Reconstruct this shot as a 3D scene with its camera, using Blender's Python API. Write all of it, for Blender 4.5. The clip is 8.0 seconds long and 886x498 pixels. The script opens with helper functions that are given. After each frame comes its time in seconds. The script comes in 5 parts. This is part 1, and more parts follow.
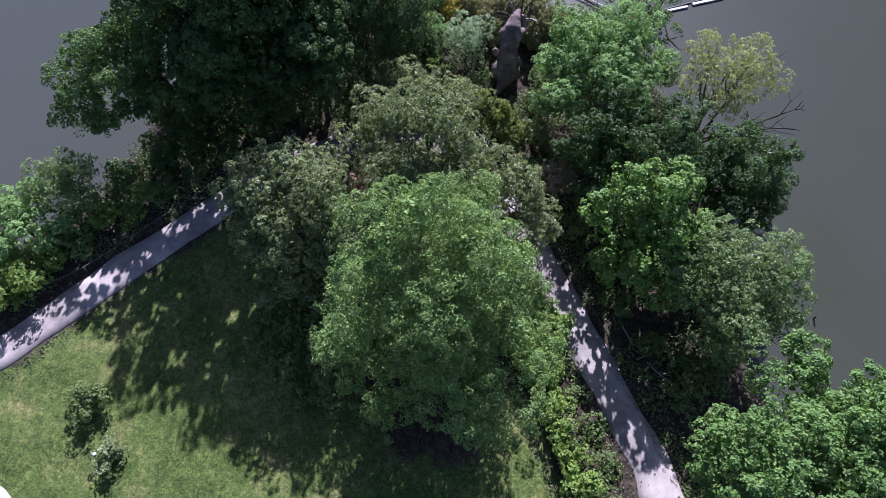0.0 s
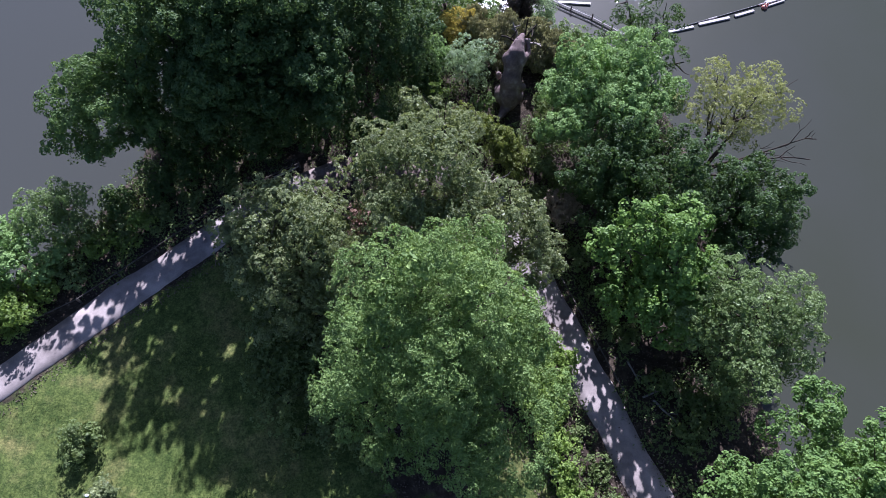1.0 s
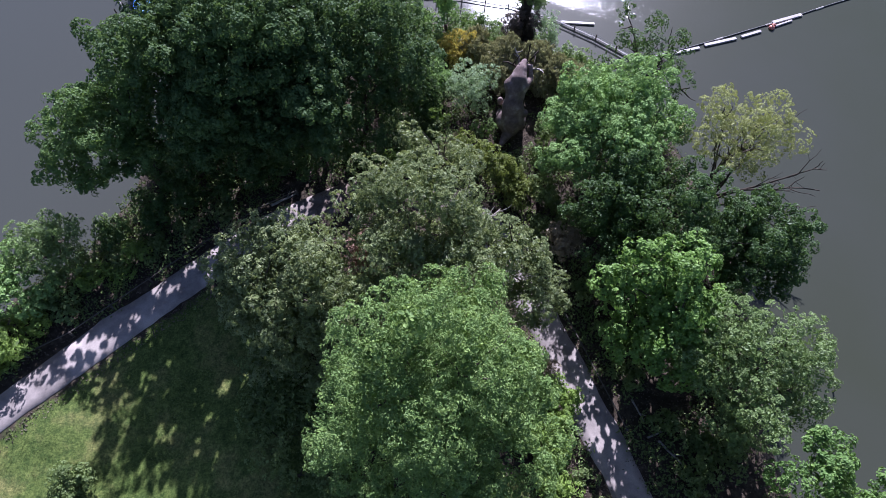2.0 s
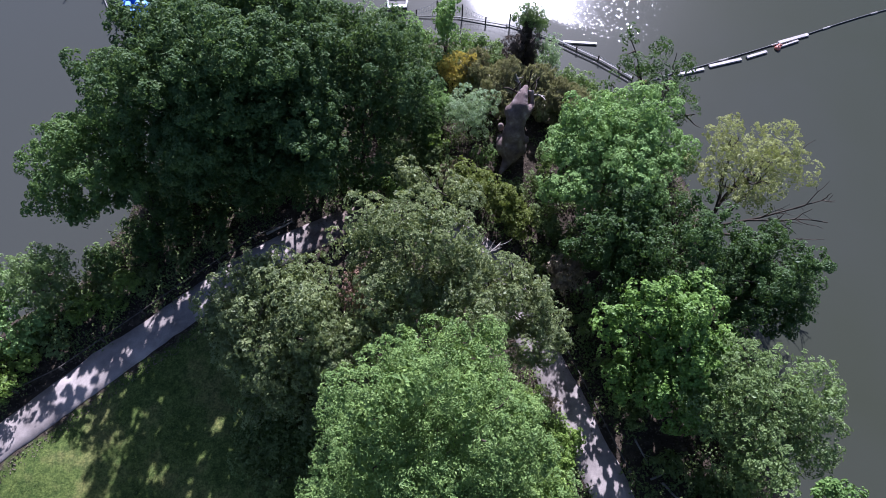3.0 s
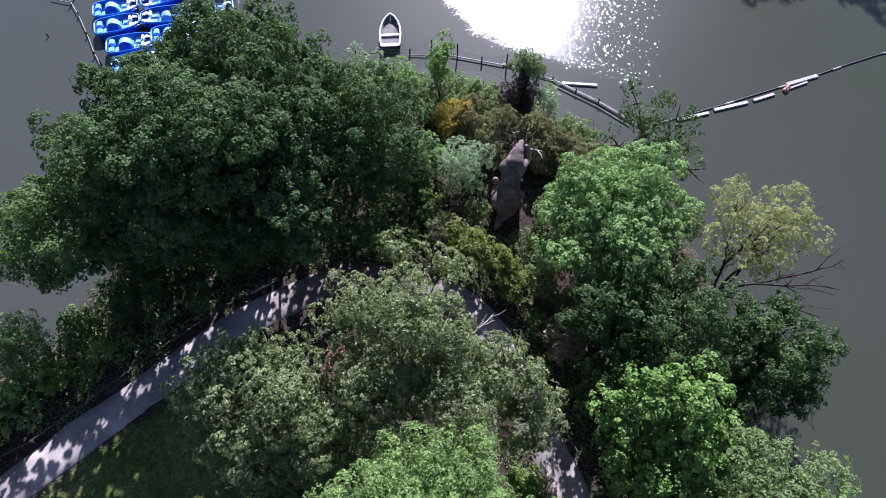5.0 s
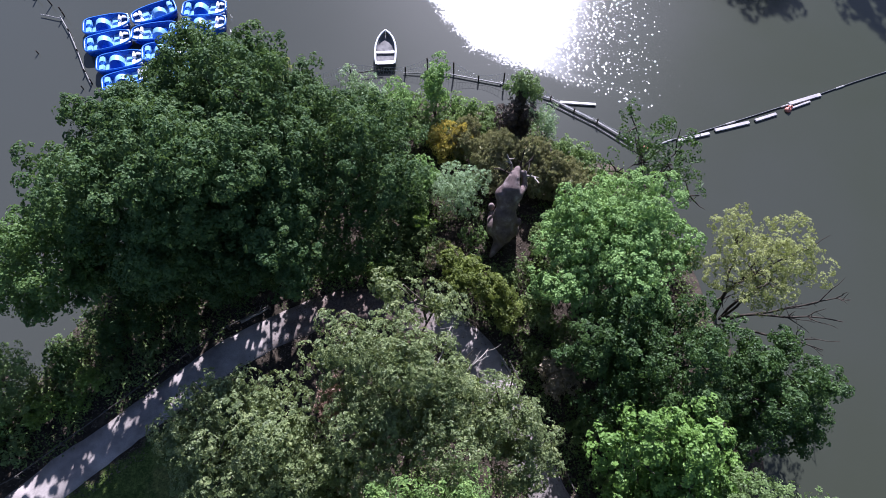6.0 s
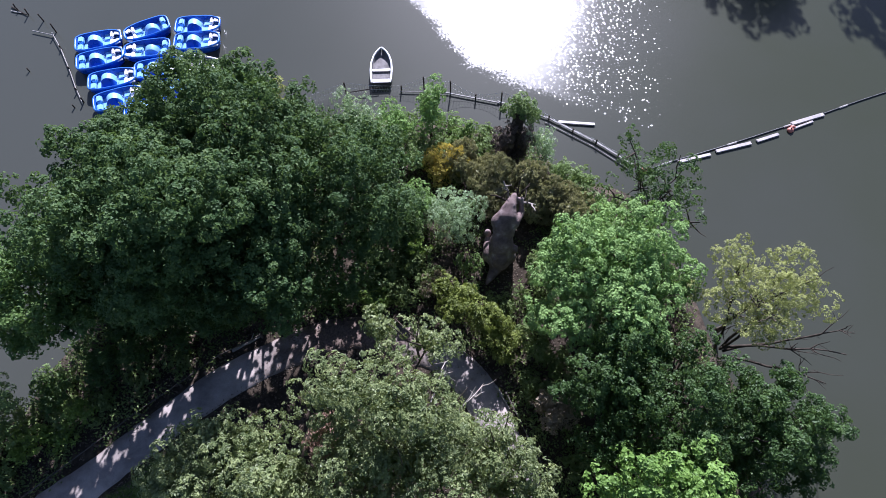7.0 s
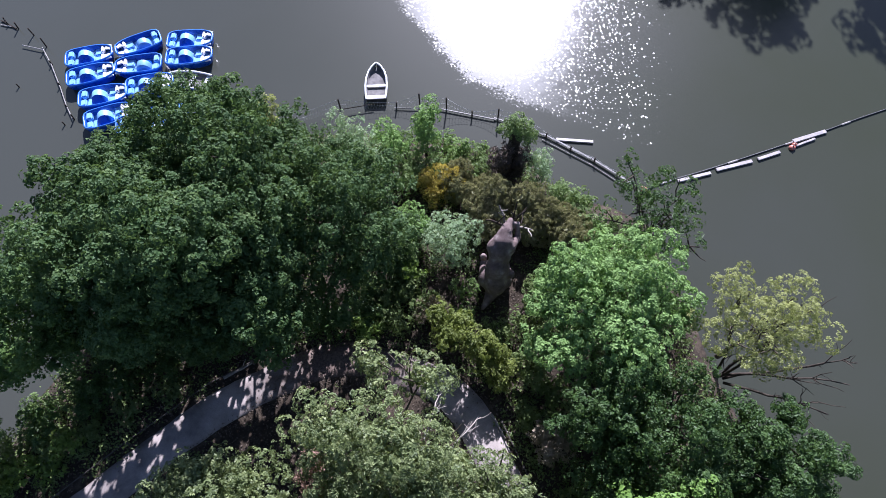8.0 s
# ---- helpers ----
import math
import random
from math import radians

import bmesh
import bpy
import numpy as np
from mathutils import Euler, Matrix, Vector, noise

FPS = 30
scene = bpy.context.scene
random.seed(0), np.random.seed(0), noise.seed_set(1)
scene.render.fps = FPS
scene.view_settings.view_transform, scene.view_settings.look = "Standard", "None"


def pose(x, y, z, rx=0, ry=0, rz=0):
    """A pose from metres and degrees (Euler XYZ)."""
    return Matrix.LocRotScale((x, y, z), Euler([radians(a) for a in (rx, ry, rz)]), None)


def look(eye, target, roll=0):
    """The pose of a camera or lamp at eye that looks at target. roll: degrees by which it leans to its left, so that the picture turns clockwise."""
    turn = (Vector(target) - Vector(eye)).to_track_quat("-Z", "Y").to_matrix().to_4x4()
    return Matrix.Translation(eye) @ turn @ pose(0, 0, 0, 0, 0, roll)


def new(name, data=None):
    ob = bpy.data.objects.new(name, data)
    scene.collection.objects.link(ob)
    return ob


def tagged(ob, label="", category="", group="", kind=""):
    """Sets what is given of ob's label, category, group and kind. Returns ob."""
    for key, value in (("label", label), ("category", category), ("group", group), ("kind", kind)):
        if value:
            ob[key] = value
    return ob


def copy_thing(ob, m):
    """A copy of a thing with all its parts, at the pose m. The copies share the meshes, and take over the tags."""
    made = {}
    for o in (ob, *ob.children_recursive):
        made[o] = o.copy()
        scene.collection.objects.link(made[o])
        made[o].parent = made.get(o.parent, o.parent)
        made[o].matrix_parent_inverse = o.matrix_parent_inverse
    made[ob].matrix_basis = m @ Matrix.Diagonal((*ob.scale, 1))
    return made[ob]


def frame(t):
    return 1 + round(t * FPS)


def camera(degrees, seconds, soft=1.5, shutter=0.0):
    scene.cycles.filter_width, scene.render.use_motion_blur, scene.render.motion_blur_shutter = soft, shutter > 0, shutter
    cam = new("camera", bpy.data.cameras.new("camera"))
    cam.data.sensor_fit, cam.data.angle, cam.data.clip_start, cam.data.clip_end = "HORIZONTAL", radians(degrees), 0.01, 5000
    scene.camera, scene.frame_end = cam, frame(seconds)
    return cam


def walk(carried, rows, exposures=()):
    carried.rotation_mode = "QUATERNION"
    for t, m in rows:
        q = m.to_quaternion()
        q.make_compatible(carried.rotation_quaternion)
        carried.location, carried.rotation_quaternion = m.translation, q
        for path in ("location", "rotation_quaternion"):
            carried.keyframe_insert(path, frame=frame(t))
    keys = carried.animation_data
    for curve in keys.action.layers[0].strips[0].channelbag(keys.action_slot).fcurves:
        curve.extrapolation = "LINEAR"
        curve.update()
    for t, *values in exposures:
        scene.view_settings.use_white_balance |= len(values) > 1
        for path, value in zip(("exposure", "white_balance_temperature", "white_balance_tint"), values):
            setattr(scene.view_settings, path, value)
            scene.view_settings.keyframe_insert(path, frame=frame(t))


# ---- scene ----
# ---------------------------------------------------------------- camera
cam = camera(71.6, 8.0, 0.45)
PATH = [
    (0, (-0.025, -0.196, 27.802), (-0.034, 0.749, 26.039), -1.5),
    (0.5, (-0.096, 0.678, 27.897), (-0.103, 1.62, 26.133), -1.3),
    (1, (-0.104, 1.536, 27.984), (-0.112, 2.476, 26.219), -1.3),
    (1.5, (-0.026, 2.38, 28.045), (-0.04, 3.32, 26.28), -1.6),
    (3, (0.117, 5.02, 28.309), (0.1, 5.952, 26.539), -1.6),
    (3.5, (0.273, 5.893, 28.352), (0.254, 6.822, 26.581), -1.8),
    (4, (0.42, 6.734, 28.382), (0.399, 7.663, 26.612), -1.9),
    (4.5, (0.559, 7.563, 28.421), (0.534, 8.493, 26.651), -2.0),
    (6, (1.002, 9.938, 28.58), (0.972, 10.861, 26.806), -2.2),
    (6.5, (1.168, 10.705, 28.622), (1.135, 11.627, 26.847), -2.4),
    (7, (1.29, 11.409, 28.694), (1.256, 12.329, 26.918), -2.4),
    (7.5, (1.433, 12.112, 28.746), (1.398, 13.028, 26.968), -2.6),
    (8, (1.562, 12.827, 28.797), (1.526, 13.738, 27.017), -2.6),
]
EXPOSURE = 1.22
walk(cam, [(t, look(eye, target, roll)) for t, eye, target, roll in PATH], [(0, EXPOSURE + 0.06, 5440, 32), (4, EXPOSURE + 0.01, 5520, 28), (8, EXPOSURE + 0.02, 5590, 26)])

# ---------------------------------------------------------------- sky and sun
SUN_EL, SUN_AZ = radians(36.4), radians(6.4)
world = bpy.data.worlds.new("world")
scene.world = world
world.use_nodes = True
wn = world.node_tree
sky = wn.nodes.new("ShaderNodeTexSky")
sky.sky_type, sky.sun_disc = "NISHITA", False
sky.sun_elevation, sky.sun_rotation = SUN_EL, SUN_AZ
wn.links.new(sky.outputs[0], wn.nodes["Background"].inputs[0])
wn.nodes["Background"].inputs[1].default_value = 0.053
sun_dir = Vector((math.sin(SUN_AZ) * math.cos(SUN_EL), math.cos(SUN_AZ) * math.cos(SUN_EL), math.sin(SUN_EL)))
sun = new("sun", bpy.data.lights.new("sun", "SUN"))
sun.data.energy, sun.data.angle, sun.data.color = 5.0, radians(0.53), (1.0, 0.97, 0.93)
sun.matrix_world = look(sun_dir * 150, (0, 0, 0))


# ---------------------------------------------------------------- materials
class Mat:
    """A node material, with short helpers to wire it."""

    def __init__(self, name):
        self.m = bpy.data.materials.new(name)
        self.m.use_nodes = True
        self.t = self.m.node_tree
        self.b = self.t.nodes["Principled BSDF"]
        self.out = self.t.nodes["Material Output"]

    def node(self, kind, **inputs):
        n = self.t.nodes.new(kind)
        for k, v in inputs.items():
            self.put(n.inputs[k.replace("_", " ")], v)
        return n

    def put(self, socket, v):
        if isinstance(v, bpy.types.NodeSocket):
            self.t.links.new(v, socket)
        else:
            socket.default_value = v

    def where(self):
        return self.t.nodes.new("ShaderNodeNewGeometry").outputs["Position"]

    def noise(self, scale, detail=3.0, rough=0.55, vector=None):
        n = self.node("ShaderNodeTexNoise", Scale=scale, Detail=detail, Roughness=rough)
        self.put(n.inputs["Vector"], vector or self.where())
        return n.outputs["Fac"]

    def ramp(self, fac, *stops):
        n = self.t.nodes.new("ShaderNodeValToRGB")
        e = n.color_ramp.elements
        while len(e) < len(stops):
            e.new(0.5)
        for el, (p, c) in zip(e, stops):
            el.position, el.color = p, ((*c, 1) if len(c) == 3 else c)
        self.put(n.inputs[0], fac)
        return n.outputs[0]

    def mix(self, fac, a, b, blend="MIX"):
        n = self.t.nodes.new("ShaderNodeMix")
        n.data_type, n.blend_type = "RGBA", blend
        self.put(n.inputs[0], fac)
        for s, v in ((n.inputs[6], a), (n.inputs[7], b)):
            self.put(s, (*v, 1) if isinstance(v, tuple) and len(v) == 3 else v)
        return n.outputs[2]

    def math(self, op, a, b=0.5):
        n = self.t.nodes.new("ShaderNodeMath")
        n.operation = op
        self.put(n.inputs[0], a)
        self.put(n.inputs[1], b)
        return n.outputs[0]

    def bump(self, height, strength=0.4, distance=0.02):
        n = self.node("ShaderNodeBump", Height=height, Strength=strength, Distance=distance)
        self.put(self.b.inputs["Normal"], n.outputs[0])

    def set(self, color=None, rough=None, metal=None, spec=None):
        for k, v in (("Base Color", color), ("Roughness", rough), ("Metallic", metal), ("Specular IOR Level", spec)):
            if v is not None:
                self.put(self.b.inputs[k], (*v, 1) if isinstance(v, tuple) and len(v) == 3 else v)
        return self.m


def leaf_material(name, dark, mid, light, rough=0.5, through_part=0.28, spec=0.3):
    """Foliage: colour varies leaf by leaf and in soft patches across the crown; some light passes through."""
    k = Mat(name)
    per = k.t.nodes.new("ShaderNodeNewGeometry").outputs["Random Per Island"]
    tone = k.math("ADD", k.math("MULTIPLY", per, 0.16), k.math("MULTIPLY", k.noise(2.1, 3, 0.65), 0.9))
    col = k.ramp(tone, (0.24, dark), (0.5, mid), (0.82, light))
    k.set(col, rough, spec=spec)
    glow = k.node("ShaderNodeBsdfTranslucent")
    k.put(glow.inputs["Color"], k.mix(0.5, col, (light[0] * 1.2, light[1] * 1.25, light[2] * 0.7), "MIX"))
    ms = k.t.nodes.new("ShaderNodeMixShader")
    ms.inputs[0].default_value = through_part
    k.t.links.new(k.b.outputs[0], ms.inputs[1])
    k.t.links.new(glow.outputs[0], ms.inputs[2])
    k.t.links.new(ms.outputs[0], k.out.inputs[0])
    return k.m


LEAF = {
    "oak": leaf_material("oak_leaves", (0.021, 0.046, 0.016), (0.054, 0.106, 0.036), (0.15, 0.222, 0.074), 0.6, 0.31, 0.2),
    # brighter copy of the oak leaves, with sunlight put into the colour
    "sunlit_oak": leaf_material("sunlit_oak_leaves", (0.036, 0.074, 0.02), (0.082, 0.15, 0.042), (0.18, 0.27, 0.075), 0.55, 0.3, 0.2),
    "grey_oak": leaf_material("grey_green_leaves", (0.06, 0.086, 0.038), (0.135, 0.178, 0.072), (0.38, 0.43, 0.19), 0.46, 0.26, 0.3),
    "ash": leaf_material("ash_leaves", (0.058, 0.105, 0.034), (0.135, 0.222, 0.066), (0.29, 0.4, 0.12), 0.55, 0.24, 0.2),
    "maple": leaf_material("maple_leaves", (0.07, 0.132, 0.034), (0.132, 0.235, 0.05), (0.23, 0.365, 0.08), 0.5, 0.26, 0.24),
    "lime": leaf_material("sycamore_leaves", (0.09, 0.158, 0.06), (0.185, 0.3, 0.098), (0.29, 0.43, 0.145), 0.55, 0.26, 0.14),
    "plane": leaf_material("broad_sycamore_leaves", (0.05, 0.1, 0.028), (0.1, 0.184, 0.047), (0.2, 0.31, 0.08), 0.55, 0.26, 0.2),
    "birch": leaf_material("birch_leaves", (0.075, 0.12, 0.042), (0.14, 0.21, 0.07), (0.24, 0.33, 0.115), 0.5),
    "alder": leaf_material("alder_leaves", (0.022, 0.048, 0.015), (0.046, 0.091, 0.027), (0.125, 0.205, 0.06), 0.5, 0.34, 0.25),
    "pale": leaf_material("pale_yellow_leaves", (0.18, 0.205, 0.07), (0.28, 0.31, 0.105), (0.4, 0.43, 0.155), 0.5),
    "silver": leaf_material("silvery_leaves", (0.12, 0.195, 0.1), (0.235, 0.335, 0.18), (0.4, 0.5, 0.29), 0.45),
    "broom": leaf_material("broom_twigs", (0.17, 0.18, 0.095), (0.29, 0.295, 0.165), (0.46, 0.44, 0.28), 0.6, 0.35, 0.25),
    "gorse": leaf_material("gorse_flowers", (0.2, 0.19, 0.07), (0.46, 0.38, 0.1), (0.72, 0.6, 0.16), 0.6),
    "bramble": leaf_material("bramble_leaves", (0.085, 0.14, 0.032), (0.165, 0.255, 0.05), (0.26, 0.37, 0.075), 0.5),
    "olive": leaf_material("olive_yellow_leaves", (0.08, 0.108, 0.028), (0.15, 0.19, 0.043), (0.25, 0.3, 0.066), 0.5),
    "under": leaf_material("undergrowth_leaves", (0.07, 0.11, 0.036), (0.125, 0.18, 0.056), (0.21, 0.27, 0.09), 0.55),
    "dry": leaf_material("dry_pale_twigs", (0.15, 0.125, 0.085), (0.26, 0.22, 0.15), (0.38, 0.33, 0.24), 0.65, 0.15),
    "dead": leaf_material("withered_leaves", (0.16, 0.1, 0.075), (0.27, 0.175, 0.13), (0.4, 0.28, 0.21), 0.6, 0.2, 0.2),
    "litter": leaf_material("leaf_litter", (0.036, 0.028, 0.021), (0.085, 0.066, 0.05), (0.2, 0.155, 0.12), 0.7, 0.05),
    "blade": leaf_material("grass_blades", (0.055, 0.09, 0.026), (0.1, 0.138, 0.045), (0.2, 0.21, 0.09), 0.55, 0.25),
}


def bark_material(name, a, b):
    k = Mat(name)
    n = k.noise(6, 5, 0.65)
    k.bump(n, 0.7, 0.04)
    return k.set(k.ramp(n, (0.3, a), (0.7, b)), 0.9, spec=0.2)


BARK = bark_material("bark", (0.035, 0.028, 0.02), (0.12, 0.1, 0.075))
PALE_BARK = bark_material("weathered_dead_wood", (0.16, 0.14, 0.12), (0.38, 0.35, 0.31))
DARK_BARK = bark_material("dark_bark", (0.02, 0.016, 0.012), (0.07, 0.055, 0.042))


def ground_material():
    k = Mat("lawn_and_earth")
    g = k.node("ShaderNodeAttribute")
    g.attribute_name = "turf"
    turf = g.outputs["Fac"]
    grass = k.ramp(k.noise(0.55, 5, 0.65), (0.32, (0.058, 0.09, 0.024)), (0.5, (0.088, 0.124, 0.037)), (0.68, (0.15, 0.155, 0.064)))
    fine = k.ramp(k.noise(11, 4, 0.75), (0.34, (0.45, 0.5, 0.42)), (0.66, (1.35, 1.3, 1.25)))
    grass = k.mix(1.0, grass, fine, "MULTIPLY")
    clump = k.ramp(k.noise(3.6, 4, 0.7), (0.36, (0.55, 0.64, 0.55)), (0.64, (1.34, 1.26, 1.12)))
    grass = k.mix(1.0, grass, clump, "MULTIPLY")
    earth = k.ramp(k.noise(2.3, 6, 0.7), (0.28, (0.02, 0.016, 0.012)), (0.5, (0.045, 0.035, 0.025)), (0.72, (0.105, 0.082, 0.058)))
    cut = k.ramp(k.math("ADD", turf, k.math("MULTIPLY", k.math("SUBTRACT", k.noise(1.4, 4), 0.5), 0.9)), (0.42, (0, 0, 0)), (0.58, (1, 1, 1)))
    k.bump(k.noise(14, 4, 0.7), 0.8, 0.05)
    return k.set(k.mix(cut, earth, grass), 0.95, spec=0.15)


def path_material():
    k = Mat("pale_gravel_tarmac")
    stain = k.ramp(k.noise(0.7, 5, 0.6), (0.3, (0.165, 0.144, 0.13)), (0.66, (0.415, 0.362, 0.325)))
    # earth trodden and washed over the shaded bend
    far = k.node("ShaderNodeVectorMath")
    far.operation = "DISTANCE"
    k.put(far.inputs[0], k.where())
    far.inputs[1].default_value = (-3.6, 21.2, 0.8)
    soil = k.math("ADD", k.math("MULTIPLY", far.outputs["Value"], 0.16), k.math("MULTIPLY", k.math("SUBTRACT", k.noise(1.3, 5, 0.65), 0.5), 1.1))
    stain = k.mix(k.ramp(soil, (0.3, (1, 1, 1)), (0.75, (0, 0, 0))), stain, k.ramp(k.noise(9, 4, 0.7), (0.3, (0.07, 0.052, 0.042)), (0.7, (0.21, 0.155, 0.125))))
    grit = k.ramp(k.noise(45, 2, 0.6), (0.3, (0.75, 0.75, 0.76)), (0.7, (1.15, 1.15, 1.14)))
    k.bump(k.noise(40, 3), 0.5, 0.008)
    return k.set(k.mix(1.0, stain, grit, "MULTIPLY"), 0.85, spec=0.25)


def water_material():
    """Murky lake water: a cloudy body under a rippled, mirroring skin. Ripples are lower in the lee of the bank."""
    k = Mat("murky_lake_water")
    at = k.t.nodes.new("ShaderNodeSeparateXYZ")
    k.put(at.inputs[0], k.where())
    # open water lies beyond the line of posts
    past_fence = k.math("SUBTRACT", k.math("ADD", at.outputs[1], k.math("MULTIPLY", at.outputs[0], 0.535)), 40.3)
    past_boat = k.math("ADD", k.math("SUBTRACT", at.outputs[0], 2.4), k.math("MULTIPLY", k.math("SUBTRACT", at.outputs[1], 39.2), 0.7))
    open_w = k.math("ADD", k.math("MINIMUM", past_fence, past_boat), k.math("ADD", k.math("MULTIPLY", k.math("SUBTRACT", k.noise(0.55, 6, 0.7), 0.5), 2.6), k.math("MULTIPLY", k.math("SUBTRACT", k.noise(7.0, 3, 0.6), 0.5), 3.2)))
    lee = k.ramp(k.math("ADD", k.math("MULTIPLY", open_w, 0.25), 0.5), (0.45, (0.05, 0.05, 0.05)), (0.62, (1, 1, 1)))
    east = k.ramp(k.math("DIVIDE", k.math("ADD", at.outputs[0], k.math("MULTIPLY", k.noise(0.2, 3), 6.0)), 40.0), (0.4, (1, 1, 1)), (0.56, (0.3, 0.3, 0.3)))
    calm = k.math("MULTIPLY", lee, east)
    gust = k.ramp(k.math("DIVIDE", k.math("ADD", at.outputs[0], k.math("MULTIPLY", k.math("SUBTRACT", k.noise(1.1, 6, 0.75), 0.5), 9.0)), 20.0), (0.3, (1, 1, 1)), (0.62, (0, 0, 0)))
    silt = k.ramp(k.math("ADD", k.math("DIVIDE", at.outputs[0], 70.0), k.math("MULTIPLY", k.noise(0.06, 4), 0.8)),
                  (0.1, (0.05, 0.054, 0.045)), (0.5, (0.043, 0.047, 0.037)), (0.85, (0.036, 0.041, 0.025)))
    body = k.node("ShaderNodeBsdfDiffuse", Color=silt)
    skin = k.node("ShaderNodeBsdfGlossy", Color=(1, 1, 1, 1), Roughness=0.15)
    # each wavelet is a small facet with a tilt of its own
    cell = k.node("ShaderNodeTexVoronoi", Scale=20.0, Randomness=1.0)
    k.put(cell.inputs["Vector"], k.where())
    rgb = k.t.nodes.new("ShaderNodeSeparateColor")
    k.put(rgb.inputs[0], cell.outputs["Color"])
    lean = k.math("MULTIPLY", calm, k.math("MULTIPLY", rgb.outputs[2], 0.38))
    tilt = k.t.nodes.new("ShaderNodeCombineXYZ")
    k.put(tilt.inputs[0], k.math("MULTIPLY", k.math("SUBTRACT", rgb.outputs[0], 0.5), lean))
    k.put(tilt.inputs[1], k.math("MULTIPLY", k.math("SUBTRACT", rgb.outputs[1], 0.5), lean))
    tilt.inputs[2].default_value = 1.0
    n = k.t.nodes.new("ShaderNodeVectorMath")
    n.operation = "NORMALIZE"
    k.put(n.inputs[0], tilt.outputs[0])
    k.put(skin.inputs["Normal"], n.outputs[0])
    # ripples too fine to see singly
    fine = k.node("ShaderNodeBsdfGlossy", Color=(1, 1, 1, 1))
    fine.distribution = skin.distribution = "BECKMANN"
    k.put(fine.inputs["Roughness"], k.math("ADD", k.math("MULTIPLY", lee, k.math("ADD", k.math("MULTIPLY", gust, 0.09), 0.065)), 0.145))
    both = k.t.nodes.new("ShaderNodeMixShader")
    k.put(both.inputs[0], k.math("ADD", k.math("MULTIPLY", gust, 0.3), 0.28))
    k.t.links.new(skin.outputs[0], both.inputs[1])
    k.t.links.new(fine.outputs[0], both.inputs[2])
    broad = k.node("ShaderNodeBsdfGlossy", Color=(1, 1, 1, 1), Roughness=0.4)
    broad.distribution = "BECKMANN"
    tail = k.t.nodes.new("ShaderNodeMixShader")
    tail.inputs[0].default_value = 0.1
    k.t.links.new(both.outputs[0], tail.inputs[1])
    k.t.links.new(broad.outputs[0], tail.inputs[2])
    fres = k.node("ShaderNodeFresnel", IOR=1.33)
    ms = k.t.nodes.new("ShaderNodeMixShader")
    k.t.links.new(fres.outputs[0], ms.inputs[0])
    k.t.links.new(body.outputs[0], ms.inputs[1])
    k.t.links.new(tail.outputs[0], ms.inputs[2])
    k.t.links.new(ms.outputs[0], k.out.inputs[0])
    return k.m


def paint(name, color, rough=0.4, dirt=0.25, spec=0.5):
    k = Mat(name)
    n = k.noise(3.5, 4)
    dull = tuple(c * (1 - dirt) for c in color)
    k.put(k.b.inputs["Roughness"], k.math("ADD", k.math("MULTIPLY", n, 0.25), rough - 0.12))
    return k.set(k.ramp(n, (0.3, dull), (0.65, color)), spec=spec)


GROUND, GRAVEL, WATER = ground_material(), path_material(), water_material()
BLUE = paint("blue_moulded_plastic", (0.01, 0.085, 0.46), 0.28)
SKY_BLUE = paint("light_blue_moulded_plastic", (0.21, 0.45, 0.8), 0.45)
RIM_BLUE = paint("mid_blue_moulded_plastic", (0.05, 0.2, 0.66), 0.35)
WHITE = paint("white_gelcoat", (0.78, 0.79, 0.8), 0.3, 0.12)
GREY_FLOOR = paint("worn_grey_boat_floor", (0.2, 0.19, 0.185), 0.8, 0.5, 0.2)
DARK = paint("dark_hull_paint", (0.025, 0.028, 0.035), 0.5)
POST_WOOD = paint("dark_wet_wood", (0.045, 0.036, 0.028), 0.8, 0.5, 0.2)
GREY_WOOD = paint("bleached_timber", (0.38, 0.365, 0.345), 0.8, 0.35, 0.2)
RAIL_WOOD = paint("weathered_rail_timber", (0.11, 0.1, 0.085), 0.85, 0.5, 0.2)
NET = paint("grey_netting_cord", (0.75, 0.75, 0.75), 0.8)
RED = paint("faded_red_plastic", (0.5, 0.17, 0.12), 0.5, 0.4)
FLOAT = paint("pale_float_plastic", (0.4, 0.37, 0.36), 0.5, 0.35)


def statue_material():
    k = Mat("weathered_brown_cast_stone")
    n = k.noise(2.2, 6, 0.65)
    k.bump(k.noise(16, 4, 0.7), 0.8, 0.04)
    return k.set(k.ramp(n, (0.3, (0.085, 0.062, 0.056)), (0.55, (0.18, 0.135, 0.125)), (0.78, (0.4, 0.345, 0.325))), 0.85, spec=0.2)


STATUE = statue_material()


# ---------------------------------------------------------------- mesh helpers
def raw_mesh(name, verts, faces, material, smooth=False):
    """A mesh from arrays; faces is an (n, 3) or (n, 4) array."""
    verts, faces = np.asarray(verts, np.float32), np.asarray(faces, np.int32)
    me = bpy.data.meshes.new(name)
    me.vertices.add(len(verts))
    me.vertices.foreach_set("co", verts.ravel())
    me.loops.add(faces.size)
    me.loops.foreach_set("vertex_index", faces.ravel())
    me.polygons.add(len(faces))
    me.polygons.foreach_set("loop_start", np.arange(0, faces.size, faces.shape[1], dtype=np.int32))
    me.polygons.foreach_set("use_smooth", np.full(len(faces), smooth))
    me.materials.append(material)
    me.update(calc_edges=True)
    return me


def child(name, me, parent, label=""):
    ob = new(name, me)
    ob.parent = parent
    return tagged(ob, label)


